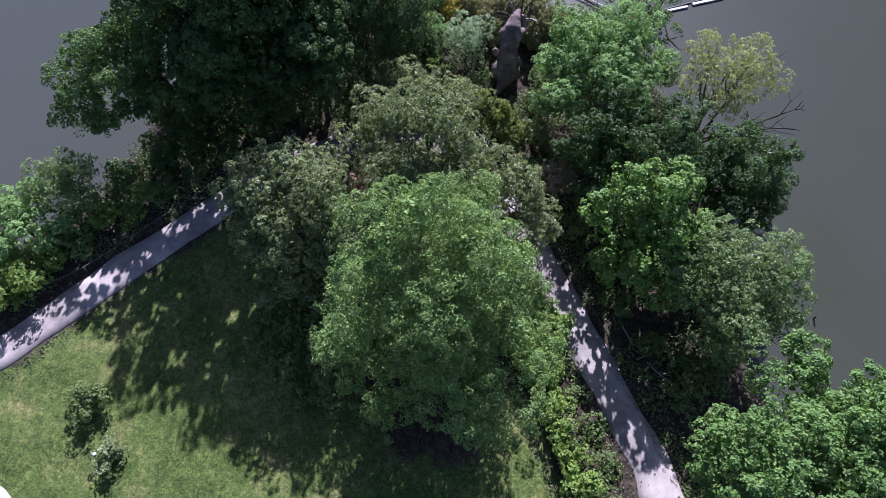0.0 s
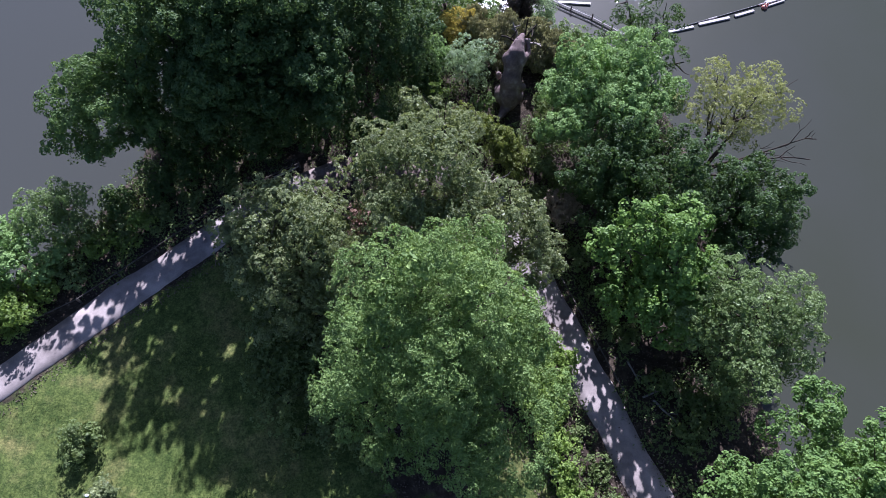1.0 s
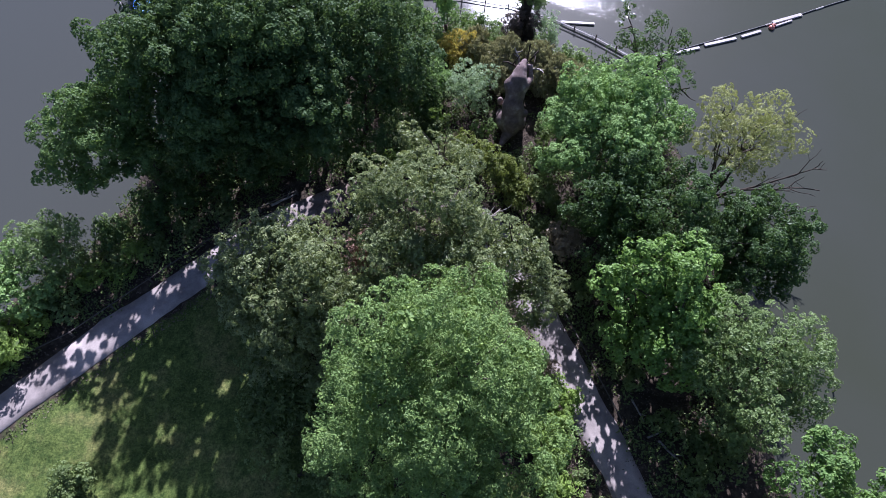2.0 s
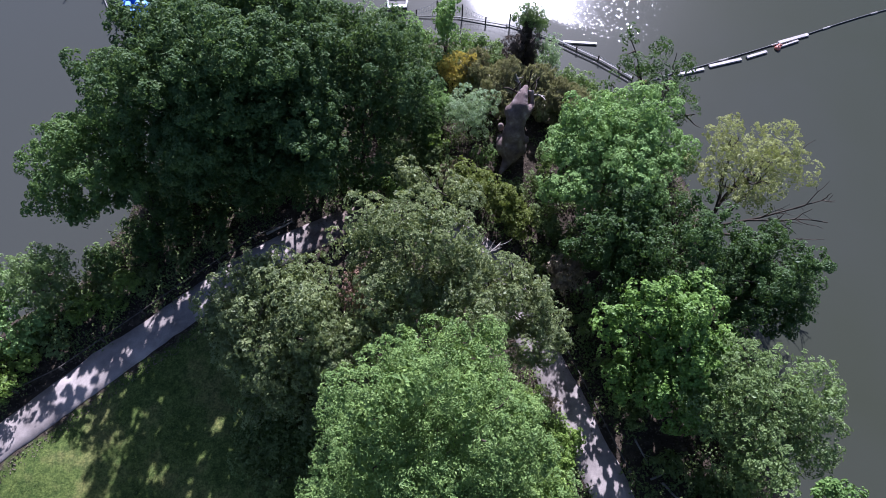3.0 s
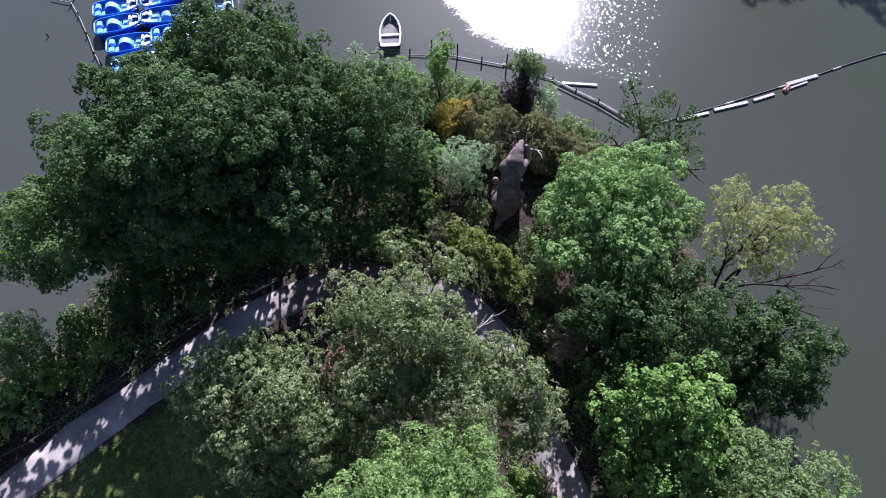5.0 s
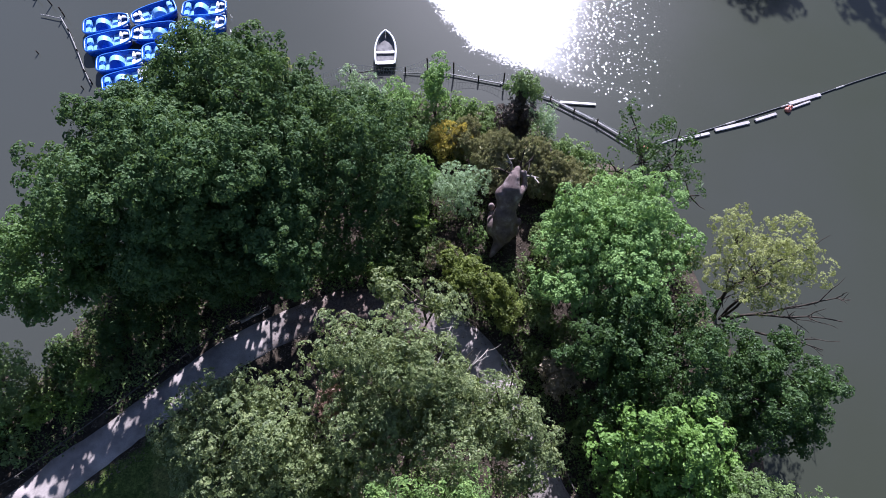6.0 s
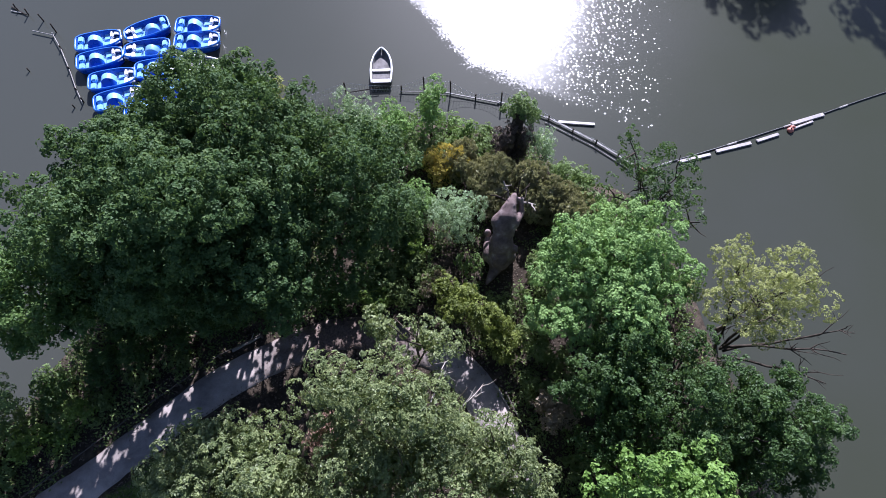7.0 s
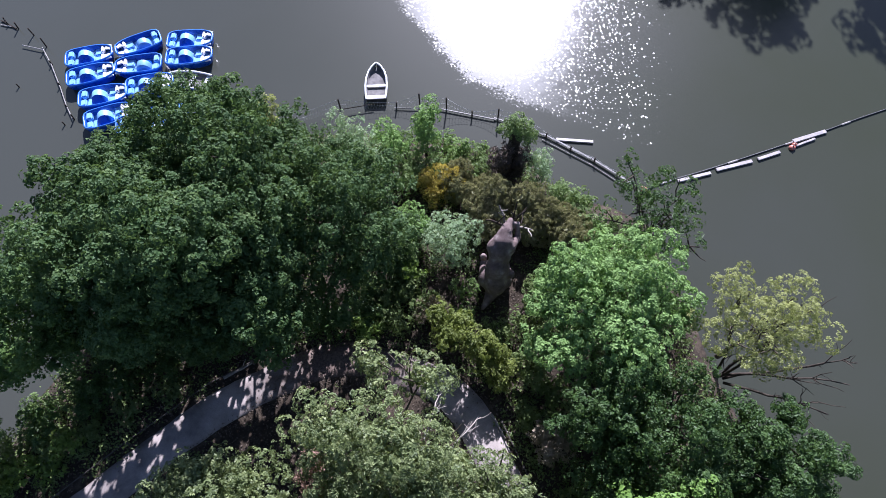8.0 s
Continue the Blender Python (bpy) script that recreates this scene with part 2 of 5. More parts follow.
def part(name, bm, material, parent, label="", smooth=False):
    me = bpy.data.meshes.new(name)
    if smooth:
        for f in bm.faces:
            f.smooth = True
    bm.to_mesh(me)
    bm.free()
    me.materials.append(material)
    return child(name, me, parent, label)


def thing(name, x, y, z, turn, label, category, group=""):
    ob = new(name)
    ob.matrix_basis = pose(x, y, z, 0, 0, turn)
    return tagged(ob, label, category, group)


def box(bm, cx, cy, cz, sx, sy, sz, turn=0.0, bevel=0.0):
    made = bmesh.ops.create_cube(bm, size=1, matrix=pose(cx, cy, cz, 0, 0, turn) @ Matrix.Diagonal((sx, sy, sz, 1)))
    if bevel:
        edges = list({e for v in made["verts"] for e in v.link_edges})
        bmesh.ops.bevel(bm, geom=edges, offset=bevel, segments=2, affect="EDGES")


def tube_arrays(points, radii, sides=7):
    """Vertices and quads of a tapered tube along points."""
    p = np.asarray(points, float)
    r = np.asarray(radii, float)
    d = np.gradient(p, axis=0)
    d /= np.linalg.norm(d, axis=1)[:, None] + 1e-9
    ref = np.where(np.abs(d[:, 2:3]) > 0.9, [[1.0, 0, 0]], [[0, 0, 1.0]])
    u = np.cross(d, ref)
    u /= np.linalg.norm(u, axis=1)[:, None]
    v = np.cross(d, u)
    a = np.arange(sides) * 2 * np.pi / sides
    ring = p[:, None] + r[:, None, None] * (np.cos(a)[None, :, None] * u[:, None] + np.sin(a)[None, :, None] * v[:, None])
    n = len(p)
    i, j = np.meshgrid(np.arange(n - 1), np.arange(sides), indexing="ij")
    k = (j + 1) % sides
    quads = np.stack([i * sides + j, i * sides + k, (i + 1) * sides + k, (i + 1) * sides + j], -1).reshape(-1, 4)
    return ring.reshape(-1, 3), quads


def join_arrays(chunks):
    vs, fs, n = [], [], 0
    for v, f in chunks:
        vs.append(v)
        fs.append(f + n)
        n += len(v)
    return np.concatenate(vs), np.concatenate(fs)


def wobble(a, b, rng, n=7, sway=0.12, sag=0.0):
    """A bent line from a to b."""
    a, b = np.asarray(a, float), np.asarray(b, float)
    s = np.linspace(0, 1, n)[:, None]
    length = np.linalg.norm(b - a)
    off = np.cumsum(rng.normal(0, sway * length / n, (n, 3)), 0)
    off -= off[0] + (off[-1] - off[0]) * s
    out = a + (b - a) * s + off
    out[:, 2] += sag * length * np.sin(np.pi * s[:, 0])
    return out


def unit(v):
    return v / (np.linalg.norm(v, axis=-1, keepdims=True) + 1e-9)


def leaf_arrays(c, nrm, size, rng, slim=0.55, droop=0.35):
    """Folded kite-shaped leaves at c, facing nrm."""
    n = len(c)
    a = rng.normal(size=(n, 3))
    a -= nrm * np.sum(a * nrm, 1)[:, None]
    a = unit(a)
    a[:, 2] -= droop
    a = unit(a)
    b = unit(np.cross(nrm, a))
    f = np.cross(a, b)
    size = size * rng.uniform(0.65, 1.35, n)[:, None]
    w = slim * size
    v = np.stack([c - a * size / 2, c - b * w / 2 + f * size * 0.1, c + a * size / 2 - f * size * 0.12, c + b * w / 2 + f * size * 0.1], 1)
    base = np.arange(n)[:, None] * 4
    tris = np.concatenate([base + [0, 1, 2], base + [0, 2, 3]], 1).reshape(-1, 3)
    return v.reshape(-1, 3), tris


def ripple(p, rng, size):
    """Smooth random values about zero at points p, with bumps of that size."""
    out = np.zeros(len(p))
    for _ in range(7):
        w = rng.normal(0, 1, 3)
        w *= 2 * np.pi / (size * rng.uniform(1.3, 2.6)) / np.linalg.norm(w)
        out += np.sin(p @ w + rng.uniform(0, 6.28))
    return out / 2.6


def bough_centres(lobes, bough, rng, low, ragged, gap):
    """Boughs over the lobes' skins, pushed in and out, none deep inside a neighbouring lobe."""
    cs, ns, rs = [], [], []
    for i, lobe in enumerate(lobes):
        c, r = np.array(lobe[:3]), np.array(lobe[3:6])
        area = 4 * np.pi * (((r[0] * r[1]) ** 1.6 + (r[0] * r[2]) ** 1.6 + (r[1] * r[2]) ** 1.6) / 3) ** (1 / 1.6)
        n = max(8, int(3.2 * area / bough ** 2))
        d = unit(rng.normal(size=(n, 3)))
        d = d[d[:, 2] > low]
        size = bough * rng.uniform(0.36, 0.64, len(d))
        p = c + d * np.maximum(r - 0.42 * bough, r * 0.55) * rng.uniform(0.6, 1.14, len(d))[:, None]
        bump = ripple(p, rng, 1.1)
        p = p + d * (bump * ragged * min(1.0, float(np.mean(r))))[:, None]
        keep = rng.random(len(p)) > gap
        for j, o in enumerate(lobes):
            if j != i:
                keep &= np.linalg.norm((p - np.array(o[:3])) / np.array(o[3:6]), axis=1) > 0.58
        cs.append(p[keep])
        ns.append(unit(d[keep] / r))
        rs.append(size[keep])
    c, n, r = np.concatenate(cs), np.concatenate(ns), np.concatenate(rs)
    # one bough to a cell keeps dark gaps between them
    _, one = np.unique(np.floor(c / bough * np.array([1, 1, 1.2]) + rng.random(3)).astype(int), axis=0, return_index=True)
    return c[one], n[one], r[one]


def buried(p, own, c, r, deep):
    """Which points lie deep inside a bough that is not their own."""
    out = np.zeros(len(p), bool)
    for i in range(0, len(p), 4000):
        q = p[i:i + 4000]
        far = np.linalg.norm((q[:, None] - c[None]) * np.array([1, 1, 1.25]), axis=2) / r[None]
        far[np.arange(len(q)), own[i:i + 4000]] = 9
        out[i:i + 4000] = far.min(1) < deep
    return out


def foliage(lobes, rng, bough=0.9, tuft=0.34, per=15, leaf=0.12, slim=0.62, droop=0.25, low=-0.6, flat=0.8, gap=0.2, fill=16, ragged=0.5, lift=0.4, dome=0.3, upright=False):
    """Leaves in domed tufts, tufts on boughs, boughs over the lobes."""
    c, n, r = bough_centres(lobes, bough, rng, low, ragged, gap)
    count = np.maximum(5, 12 * (r / tuft) ** 2).astype(int)
    own = np.repeat(np.arange(len(c)), count)
    e = unit(rng.normal(size=(len(own), 3)) + n[own] * 0.55 + np.array([0, 0, 0.55]))
    tp = c[own] + e * (r[own] * rng.uniform(0.8, 1.12, len(own)))[:, None] * np.array([1, 1, flat])
    keep = ~buried(tp, own, c, r, 0.72)
    tp, e = tp[keep], e[keep]
    _, one = np.unique(np.floor(tp / tuft + rng.random(3)).astype(int), axis=0, return_index=True)
    tp, e = tp[one], e[one]
    size = tuft * rng.uniform(0.36, 0.68, len(tp))
    idx = np.repeat(np.arange(len(tp)), np.maximum(6, per * (size / (0.5 * tuft)) ** 2).astype(int))
    f = unit(rng.normal(size=(len(idx), 3)) * (0.55 + 0.5 * dome) + e[idx] * (0.85 - 0.5 * dome) + np.array([0, 0, 0.35 - 0.2 * dome]))
    p = tp[idx] + f * (size[idx] * rng.uniform(0.5 + 0.4 * dome, 1.0, len(idx)))[:, None] * np.array([1, 1, 0.9])
    face = unit(e[idx] * (1.1 - 0.85 * dome) + f * dome + np.array([0, 0, lift * 0.5]) + rng.normal(0, 0.13, (len(idx), 3)))
    if upright:
        face = unit(rng.normal(size=(len(idx), 3)) * [1, 1, 0.2])
    chunks = [leaf_arrays(p, face, leaf, rng, slim, droop)]
    # larger leaves deep within close the crown
    for lobe in lobes:
        ce, lr = np.array(lobe[:3]), np.array(lobe[3:6])
        m = int(1.4 * fill * 4 * np.pi * float(np.mean(lr)) ** 2)
        if m > 3:
            g = unit(rng.normal(size=(m, 3)))
            q = ce + g * lr * rng.uniform(0.3, 0.6, m)[:, None]
            chunks.append(leaf_arrays(q, unit(g + rng.normal(0, 0.4, (m, 3))), leaf * 1.5, rng, 0.75, 0.2))
    return join_arrays(chunks)[0]


CROWN = {
    "oak": dict(gap=0.38, bough=0.84, tuft=0.38, leaf=0.122, per=30, slim=0.8, dome=0.85),
    "sunlit_oak": dict(gap=0.3, bough=0.84, tuft=0.38, leaf=0.122, per=30, slim=0.8, dome=0.8),
    "grey_oak": dict(gap=0.27, bough=0.74, tuft=0.25, leaf=0.11, per=14, slim=0.52, fill=24),
    "ash": dict(ragged=0.75, gap=0.32, bough=0.78, tuft=0.32, leaf=0.1, per=25, slim=0.5, droop=0.4, fill=16, dome=0.6),
    "maple": dict(bough=0.84, tuft=0.36, leaf=0.13, per=24, slim=0.85, flat=0.6, lift=0.6, dome=0.6, gap=0.32),
    "lime": dict(bough=0.72, tuft=0.3, leaf=0.112, per=19, slim=0.75, flat=0.65, lift=0.5, dome=0.5, gap=0.26),
    "plane": dict(bough=0.8, tuft=0.33, leaf=0.12, per=21, slim=0.78, lift=0.5, dome=0.6, gap=0.34),
    "birch": dict(bough=0.66, tuft=0.25, leaf=0.095, per=14, slim=0.6, gap=0.22),
    "alder": dict(bough=0.72, tuft=0.33, leaf=0.108, per=26, slim=0.75, dome=0.7, gap=0.26),
    "pale": dict(bough=0.56, tuft=0.24, leaf=0.085, per=15, slim=0.55, gap=0.45, fill=1),
}


GAP_TABLE = np.random.default_rng(77).random((128, 128))
SLANT_A = unit(np.cross(np.array(sun_dir), [0, 0, 1.0]))
SLANT_B = np.cross(np.array(sun_dir), SLANT_A)


def lattice(q, cell, shift):
    """Smooth random values from 0 to 1 over a plane, with cells of that size."""
    g = q / cell + shift
    i = np.floor(g).astype(int)
    t = g - i
    t = t * t * (3 - 2 * t)
    a, b = i[:, 0] % 128, i[:, 1] % 128
    a1, b1 = (a + 1) % 128, (b + 1) % 128
    low = GAP_TABLE[a, b] * (1 - t[:, 0]) + GAP_TABLE[a1, b] * t[:, 0]
    high = GAP_TABLE[a, b1] * (1 - t[:, 0]) + GAP_TABLE[a1, b1] * t[:, 0]
    return low * (1 - t[:, 1]) + high * t[:, 1]


# chosen ground spots given sun flecks by cutting leaves sunward: x, y, radius, openness
SUN_FLECK_SPOTS = np.array([(-6.8, 18.5, 1.9, 0.24), (-13.9, 15.7, 0.55, 0.9), (-3.6, 21.4, 1.8, 0.2), (-16.9, 12.6, 1.2, 0.15)])


def canopy_gaps(v, limit, skirt=0.0):
    """Leaves without those in shafts cut along the sun's rays, so flecks reach the ground; a tall crown is cut more at
    its skirts and towards the lake.
    """
    c = v.reshape(-1, 4, 3).mean(1)
    q = np.stack([c @ SLANT_A, c @ SLANT_B], 1)
    s = 1.3 * (0.85 * lattice(q, 0.31, 0.0) + 0.7 * lattice(q, 0.15, 31.3) + 0.4 * lattice(q, 1.7, 57.7))
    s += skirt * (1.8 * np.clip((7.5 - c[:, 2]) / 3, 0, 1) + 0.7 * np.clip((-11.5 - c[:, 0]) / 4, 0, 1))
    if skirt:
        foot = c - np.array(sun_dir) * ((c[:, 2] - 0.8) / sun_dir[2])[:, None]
        for x, y, r, much in SUN_FLECK_SPOTS:
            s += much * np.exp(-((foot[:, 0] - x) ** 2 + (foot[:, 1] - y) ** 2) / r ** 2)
    keep = s < limit
    v = v.reshape(-1, 4, 3)[keep].reshape(-1, 3)
    base = np.arange(len(v) // 4)[:, None] * 4
    return v, np.concatenate([base + [0, 1, 2], base + [0, 2, 3]], 1).reshape(-1, 3)


SEED = [10]


def rng_next():
    SEED[0] += 1
    return np.random.default_rng(SEED[0])


def land_height(x, y):
    return 0.7 + 0.55 * math.exp(-((x - 3.3) ** 2 + (y - 25.5) ** 2) / 14)


def tree(name, label, x, y, h, r, bole, leaf_kind, lobes_extra=(), count=8, bark=None, limbs=6, lobe=0.5, squash=1.0, cone=0.0, shafts=1.8, **style):
    """A tapered trunk with limbs, and a crown of leaf clumps over several lobes. h: height over the water; bole: where the crown begins."""
    rng = rng_next()
    z0 = land_height(x, y)
    root = thing(name, x, y, z0 - 0.05, 0, label, "tree", "trees on the wooded spit")
    bark = bark or (DARK_BARK if leaf_kind in ("oak", "sunlit_oak", "alder") else BARK)
    mid = bole + (h - bole) * 0.5
    half = (h - bole) / 2
    lobes = [(x, y, mid - half * 0.25 * cone, r * (0.66 - 0.2 * cone), r * (0.66 - 0.2 * cone), half * 0.8)]
    for i in range(count):
        a = i * 2.399963 + rng.uniform(-0.4, 0.4)
        up = 0.95 - 1.45 * (i + 0.5) / count
        ring = math.sqrt(max(0.0, 1 - up * up))
        ring = ring * (1 - cone) + cone * 0.62 * (1 - up)
        s = lobe * rng.uniform(0.7, 1.2) * (1 - 0.35 * cone * (up + 0.5))
        reach = (1 - s * 0.8) * rng.uniform(0.85, 1.22)
        big = (x + math.cos(a) * ring * r * reach, y + math.sin(a) * ring * r * reach,
               mid + up * half * (1 - s * 0.75), r * s, r * s, min(r, half) * s * 0.85 * squash)
        lobes.append(big)
        for _ in range(2):
            d = unit(rng.normal(0, 1, 3) + np.array([math.cos(a) * ring, math.sin(a) * ring, up + 0.3]))
            q = rng.uniform(0.35, 0.5)
            lobes.append((big[0] + d[0] * big[3], big[1] + d[1] * big[3], big[2] + d[2] * big[5], big[3] * q, big[3] * q, big[5] * q))
    lobes = list(lobes_extra) if count == 0 else lobes + list(lobes_extra)
    v = foliage(lobes, rng, **{**CROWN[leaf_kind], **style})
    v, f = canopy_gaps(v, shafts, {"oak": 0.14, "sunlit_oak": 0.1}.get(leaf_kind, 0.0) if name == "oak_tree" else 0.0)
    v = v - np.array([x, y, z0 - 0.05])
    child("crown", raw_mesh("crown", v, f, LEAF[leaf_kind]), root)
    top = np.array([0, 0, mid + half * 0.45 - z0])
    girth = 0.035 * (h - z0) ** 0.9 * 0.6
    pts = wobble((0, 0, -0.15), top, rng, 9, 0.1)
    rad = np.linspace(girth, girth * 0.25, 9)
    rad[0] *= 1.45
    child("trunk", raw_mesh("trunk", *tube_arrays(pts, rad, 9), bark, True), root)
    for i in range(limbs):
        lo = lobes[1 + 3 * i % (len(lobes) - 1)]
        end = np.array(lo[:3]) - np.array([x, y, z0])
        s = rng.integers(2, 6)
        q = wobble(pts[s], end, rng, 7, 0.16, 0.05)
        chunks = [tube_arrays(q, np.linspace(rad[s] * 0.55, 0.03, 7), 6)]
        for _ in range(4):
            m = rng.integers(2, 6)
            tip = q[m] + np.clip(rng.normal(0, 1, 3), -1.2, 1.2) * r * 0.24 + np.array([0, 0, 0.2 * r])
            chunks.append(tube_arrays(wobble(q[m], tip, rng, 5, 0.18), np.linspace(0.05, 0.014, 5), 5))
        child("limb", raw_mesh("limb", *join_arrays(chunks), bark, True), root)
    return root


def bush(name, label, x, y, h, r, leaf_kind, count=4, group="shrubs on the spit", z0=None, shafts=1.65, **style):
    """A shrub: several stems and leaf clumps down to the ground."""
    rng = rng_next()
    z0 = land_height(x, y) if z0 is None else z0
    root = thing(name, x, y, z0 - 0.03, 0, label, "shrub", group)
    tall = max(0.4, h - z0)
    lobes = [(x, y, z0 + tall * 0.5, r * 0.75, r * 0.75, tall * 0.45)]
    for i in range(count):
        a = i * 2.4 + rng.uniform(-0.4, 0.4)
        s = rng.uniform(0.4, 0.62)
        lobes.append((x + math.cos(a) * r * 0.55, y + math.sin(a) * r * 0.55, z0 + tall * rng.uniform(0.4, 0.78), r * s, r * s, tall * 0.3))
    style = {"bough": 0.56, "tuft": 0.25, "per": 13, "leaf": 0.105, "low": -0.7, "ragged": 0.2, "gap": 0.1, **style}
    v, f = canopy_gaps(foliage(lobes, rng, **style), shafts)
    v = v - np.array([x, y, z0 - 0.03])
    v[:, 2] = np.maximum(v[:, 2], 0.03)
    child("leaves", raw_mesh("leaves", v, f, LEAF[leaf_kind]), root)
    chunks = []
    for lo in lobes:
        end = np.array(lo[:3]) - np.array([x, y, z0])
        chunks.append(tube_arrays(wobble(rng.normal(0, 0.06, 3) * [1, 1, 0] - [0, 0, 0.05], end, rng, 5, 0.15), np.linspace(0.035, 0.012, 5), 5))
    child("stems", raw_mesh("stems", *join_arrays(chunks), DARK_BARK, True), root)
    return root


# ---------------------------------------------------------------- ground and water
SPIT = [(-70, -90), (-34, -12), (-26, 4), (-23, 11), (-21, 15.5), (-18.4, 17.6), (-17.4, 20), (-16.4, 23.5), (-15.3, 27.5), (-12.5, 31.5), (-9, 33.8),
        (-5, 34.6), (-1, 34.5), (2.5, 33.6), (5.4, 33.0), (7.2, 30.8), (9.6, 29.6), (11.6, 28.4), (12.4, 25.5), (12.9, 22), (13.8, 19), (14.4, 15.5),
        (13.8, 12), (13.5, 9.5), (13.6, 7), (15.4, 2), (19, -8), (34, -30), (70, -90)]
FAR_BANK = [(-140, 90), (-60, 78), (0, 74), (18, 62), (24, 51.5), (36, 48), (52, 45), (70, 30), (140, 20), (140, 140), (-140, 140)]
WALK_LINE = [(-30, 5.2), (-26, 6.8), (-22.4, 8.3), (-20.4, 9.5), (-18.6, 11.2), (-16.6, 13.0), (-14.4, 14.9), (-12, 16.9), (-9.7, 18.8), (-8, 19.85), (-6.2, 20.7),
             (-4.5, 21.3), (-2.7, 21.35), (-0.9, 20.85), (0.8, 20.1), (2.15, 18.9), (2.9, 17.5), (3.4, 16.3), (4.0, 15.1), (4.75, 13.2), (5.6, 11.1), (6.45, 8.8),
             (7.1, 7.2), (7.75, 5.6), (8.25, 4.3), (8.6, 2.9), (9.1, 0), (9.8, -6), (10, -20)]


def to_polygon(px, py, poly):
    """Signed distance from points to a polygon, positive within."""
    best = np.full(px.shape, 1e9)
    inside = np.zeros(px.shape, bool)
    for (ax, ay), (bx, by) in zip(poly, poly[1:] + poly[:1]):
        dx, dy = bx - ax, by - ay
        t = np.clip(((px - ax) * dx + (py - ay) * dy) / (dx * dx + dy * dy), 0, 1)
        best = np.minimum(best, np.hypot(px - ax - t * dx, py - ay - t * dy))
        cross = (ay > py) != (by > py)
        with np.errstate(divide="ignore", invalid="ignore"):
            inside ^= cross & (px < (bx - ax) * (py - ay) / (by - ay if by != ay else 1e-9) + ax)
    return np.where(inside, best, -best)


def to_line(px, py, line):
    best = np.full(px.shape, 1e9)
    for (ax, ay), (bx, by) in zip(line, line[1:]):
        dx, dy = bx - ax, by - ay
        t = np.clip(((px - ax) * dx + (py - ay) * dy) / (dx * dx + dy * dy), 0, 1)
        best = np.minimum(best, np.hypot(px - ax - t * dx, py - ay - t * dy))
    return best


def axis(lo, hi, step, far):
    fine = np.arange(lo, hi + 1e-6, step)
    out = [hi + 2 ** k for k in range(0, 12) if 2 ** k < far]
    return np.concatenate([[lo - (o - hi) for o in reversed(out)], fine, out])


gx, gy = np.meshgrid(axis(-30, 40, 0.35, 2100), axis(-14, 62, 0.35, 2100), indexing="ij")
rough = np.array([noise.noise(Vector((x * 0.35, y * 0.35, 0))) for x, y in zip(gx.ravel(), gy.ravel())]).reshape(gx.shape)
shore = np.maximum(to_polygon(gx, gy, SPIT), to_polygon(gx, gy, FAR_BANK))
shore = np.where((gy < -90) | (gy > 140) | (np.abs(gx) > 140), 50, shore) + rough * 0.5
on_walk = to_line(gx, gy, WALK_LINE)
flat_path = np.clip((on_walk - 1.1) / 1.2, 0, 1)
gz = np.clip(0.25 + shore * 0.55, -1.2, 0.7) + rough * 0.1 * flat_path * (shore > 0.5)
gz = gz + 0.55 * np.exp(-((gx - 3.3) ** 2 + (gy - 25.5) ** 2) / 14) * flat_path
gz = np.where(on_walk < 1.3, np.maximum(gz, 0.68), gz)
nx, ny = gx.shape
ii, jj = np.meshgrid(np.arange(nx - 1), np.arange(ny - 1), indexing="ij")
quad = np.stack([ii * ny + jj, (ii + 1) * ny + jj, (ii + 1) * ny + jj + 1, ii * ny + jj + 1], -1).reshape(-1, 4)
ground_me = raw_mesh("ground", np.stack([gx, gy, gz], -1).reshape(-1, 3), quad, GROUND, True)
# notch below the ash: dark earth stands in for grass in deep shade
LAWN = [(-60, -60), (-30, 4.0), (-22, 7.2), (-19.6, 8.8), (-17.4, 10.9), (-15.4, 12.8), (-13, 14.6), (-11.6, 16.0), (-9.6, 15.6), (-7, 12), (-4.4, 9), (-3.4, 6.4), (-2.2, 4.4), (0.8, 4.0), (1.6, 5.2), (2.3, 6.8), (3.1, 7.2), (3.4, 6.3),
        (4.2, 4.4), (4.8, 2.6), (6, -4), (8, -60)]
turf = np.clip(0.5 + to_polygon(gx, gy, LAWN) * 0.5, 0, 1)
turf = np.maximum(turf, np.clip((np.hypot(gx, gy - 20) - 60) / 20, 0, 1))
attr = ground_me.attributes.new("turf", "FLOAT", "POINT")
attr.data.foreach_set("value", turf.astype(np.float32).ravel())
tagged(new("ground", ground_me), "mown lawn turning to bare earth under the trees", "ground", kind="structure")

wm = bmesh.new()
bmesh.ops.create_grid(wm, x_segments=2, y_segments=2, size=160)
lake = part("water", wm, WATER, None)
lake.location = (0, 20, 0)
tagged(lake, "murky grey-green lake with a fine ripple", "water", kind="structure")


def smooth_line(line, step=0.35):
    """Catmull-Rom through the corners, at even steps."""
    p = np.array([line[0], *line, line[-1]], float)
    out = []
    for a, b, c, d in zip(p, p[1:], p[2:], p[3:]):
        n = max(2, int(np.linalg.norm(c - b) / step))
        t = np.linspace(0, 1, n, endpoint=False)[:, None]
        out.append(0.5 * (2 * b + (c - a) * t + (2 * a - 5 * b + 4 * c - d) * t ** 2 + (3 * b - a - 3 * c + d) * t ** 3))
    return np.concatenate(out + [p[-1:]])


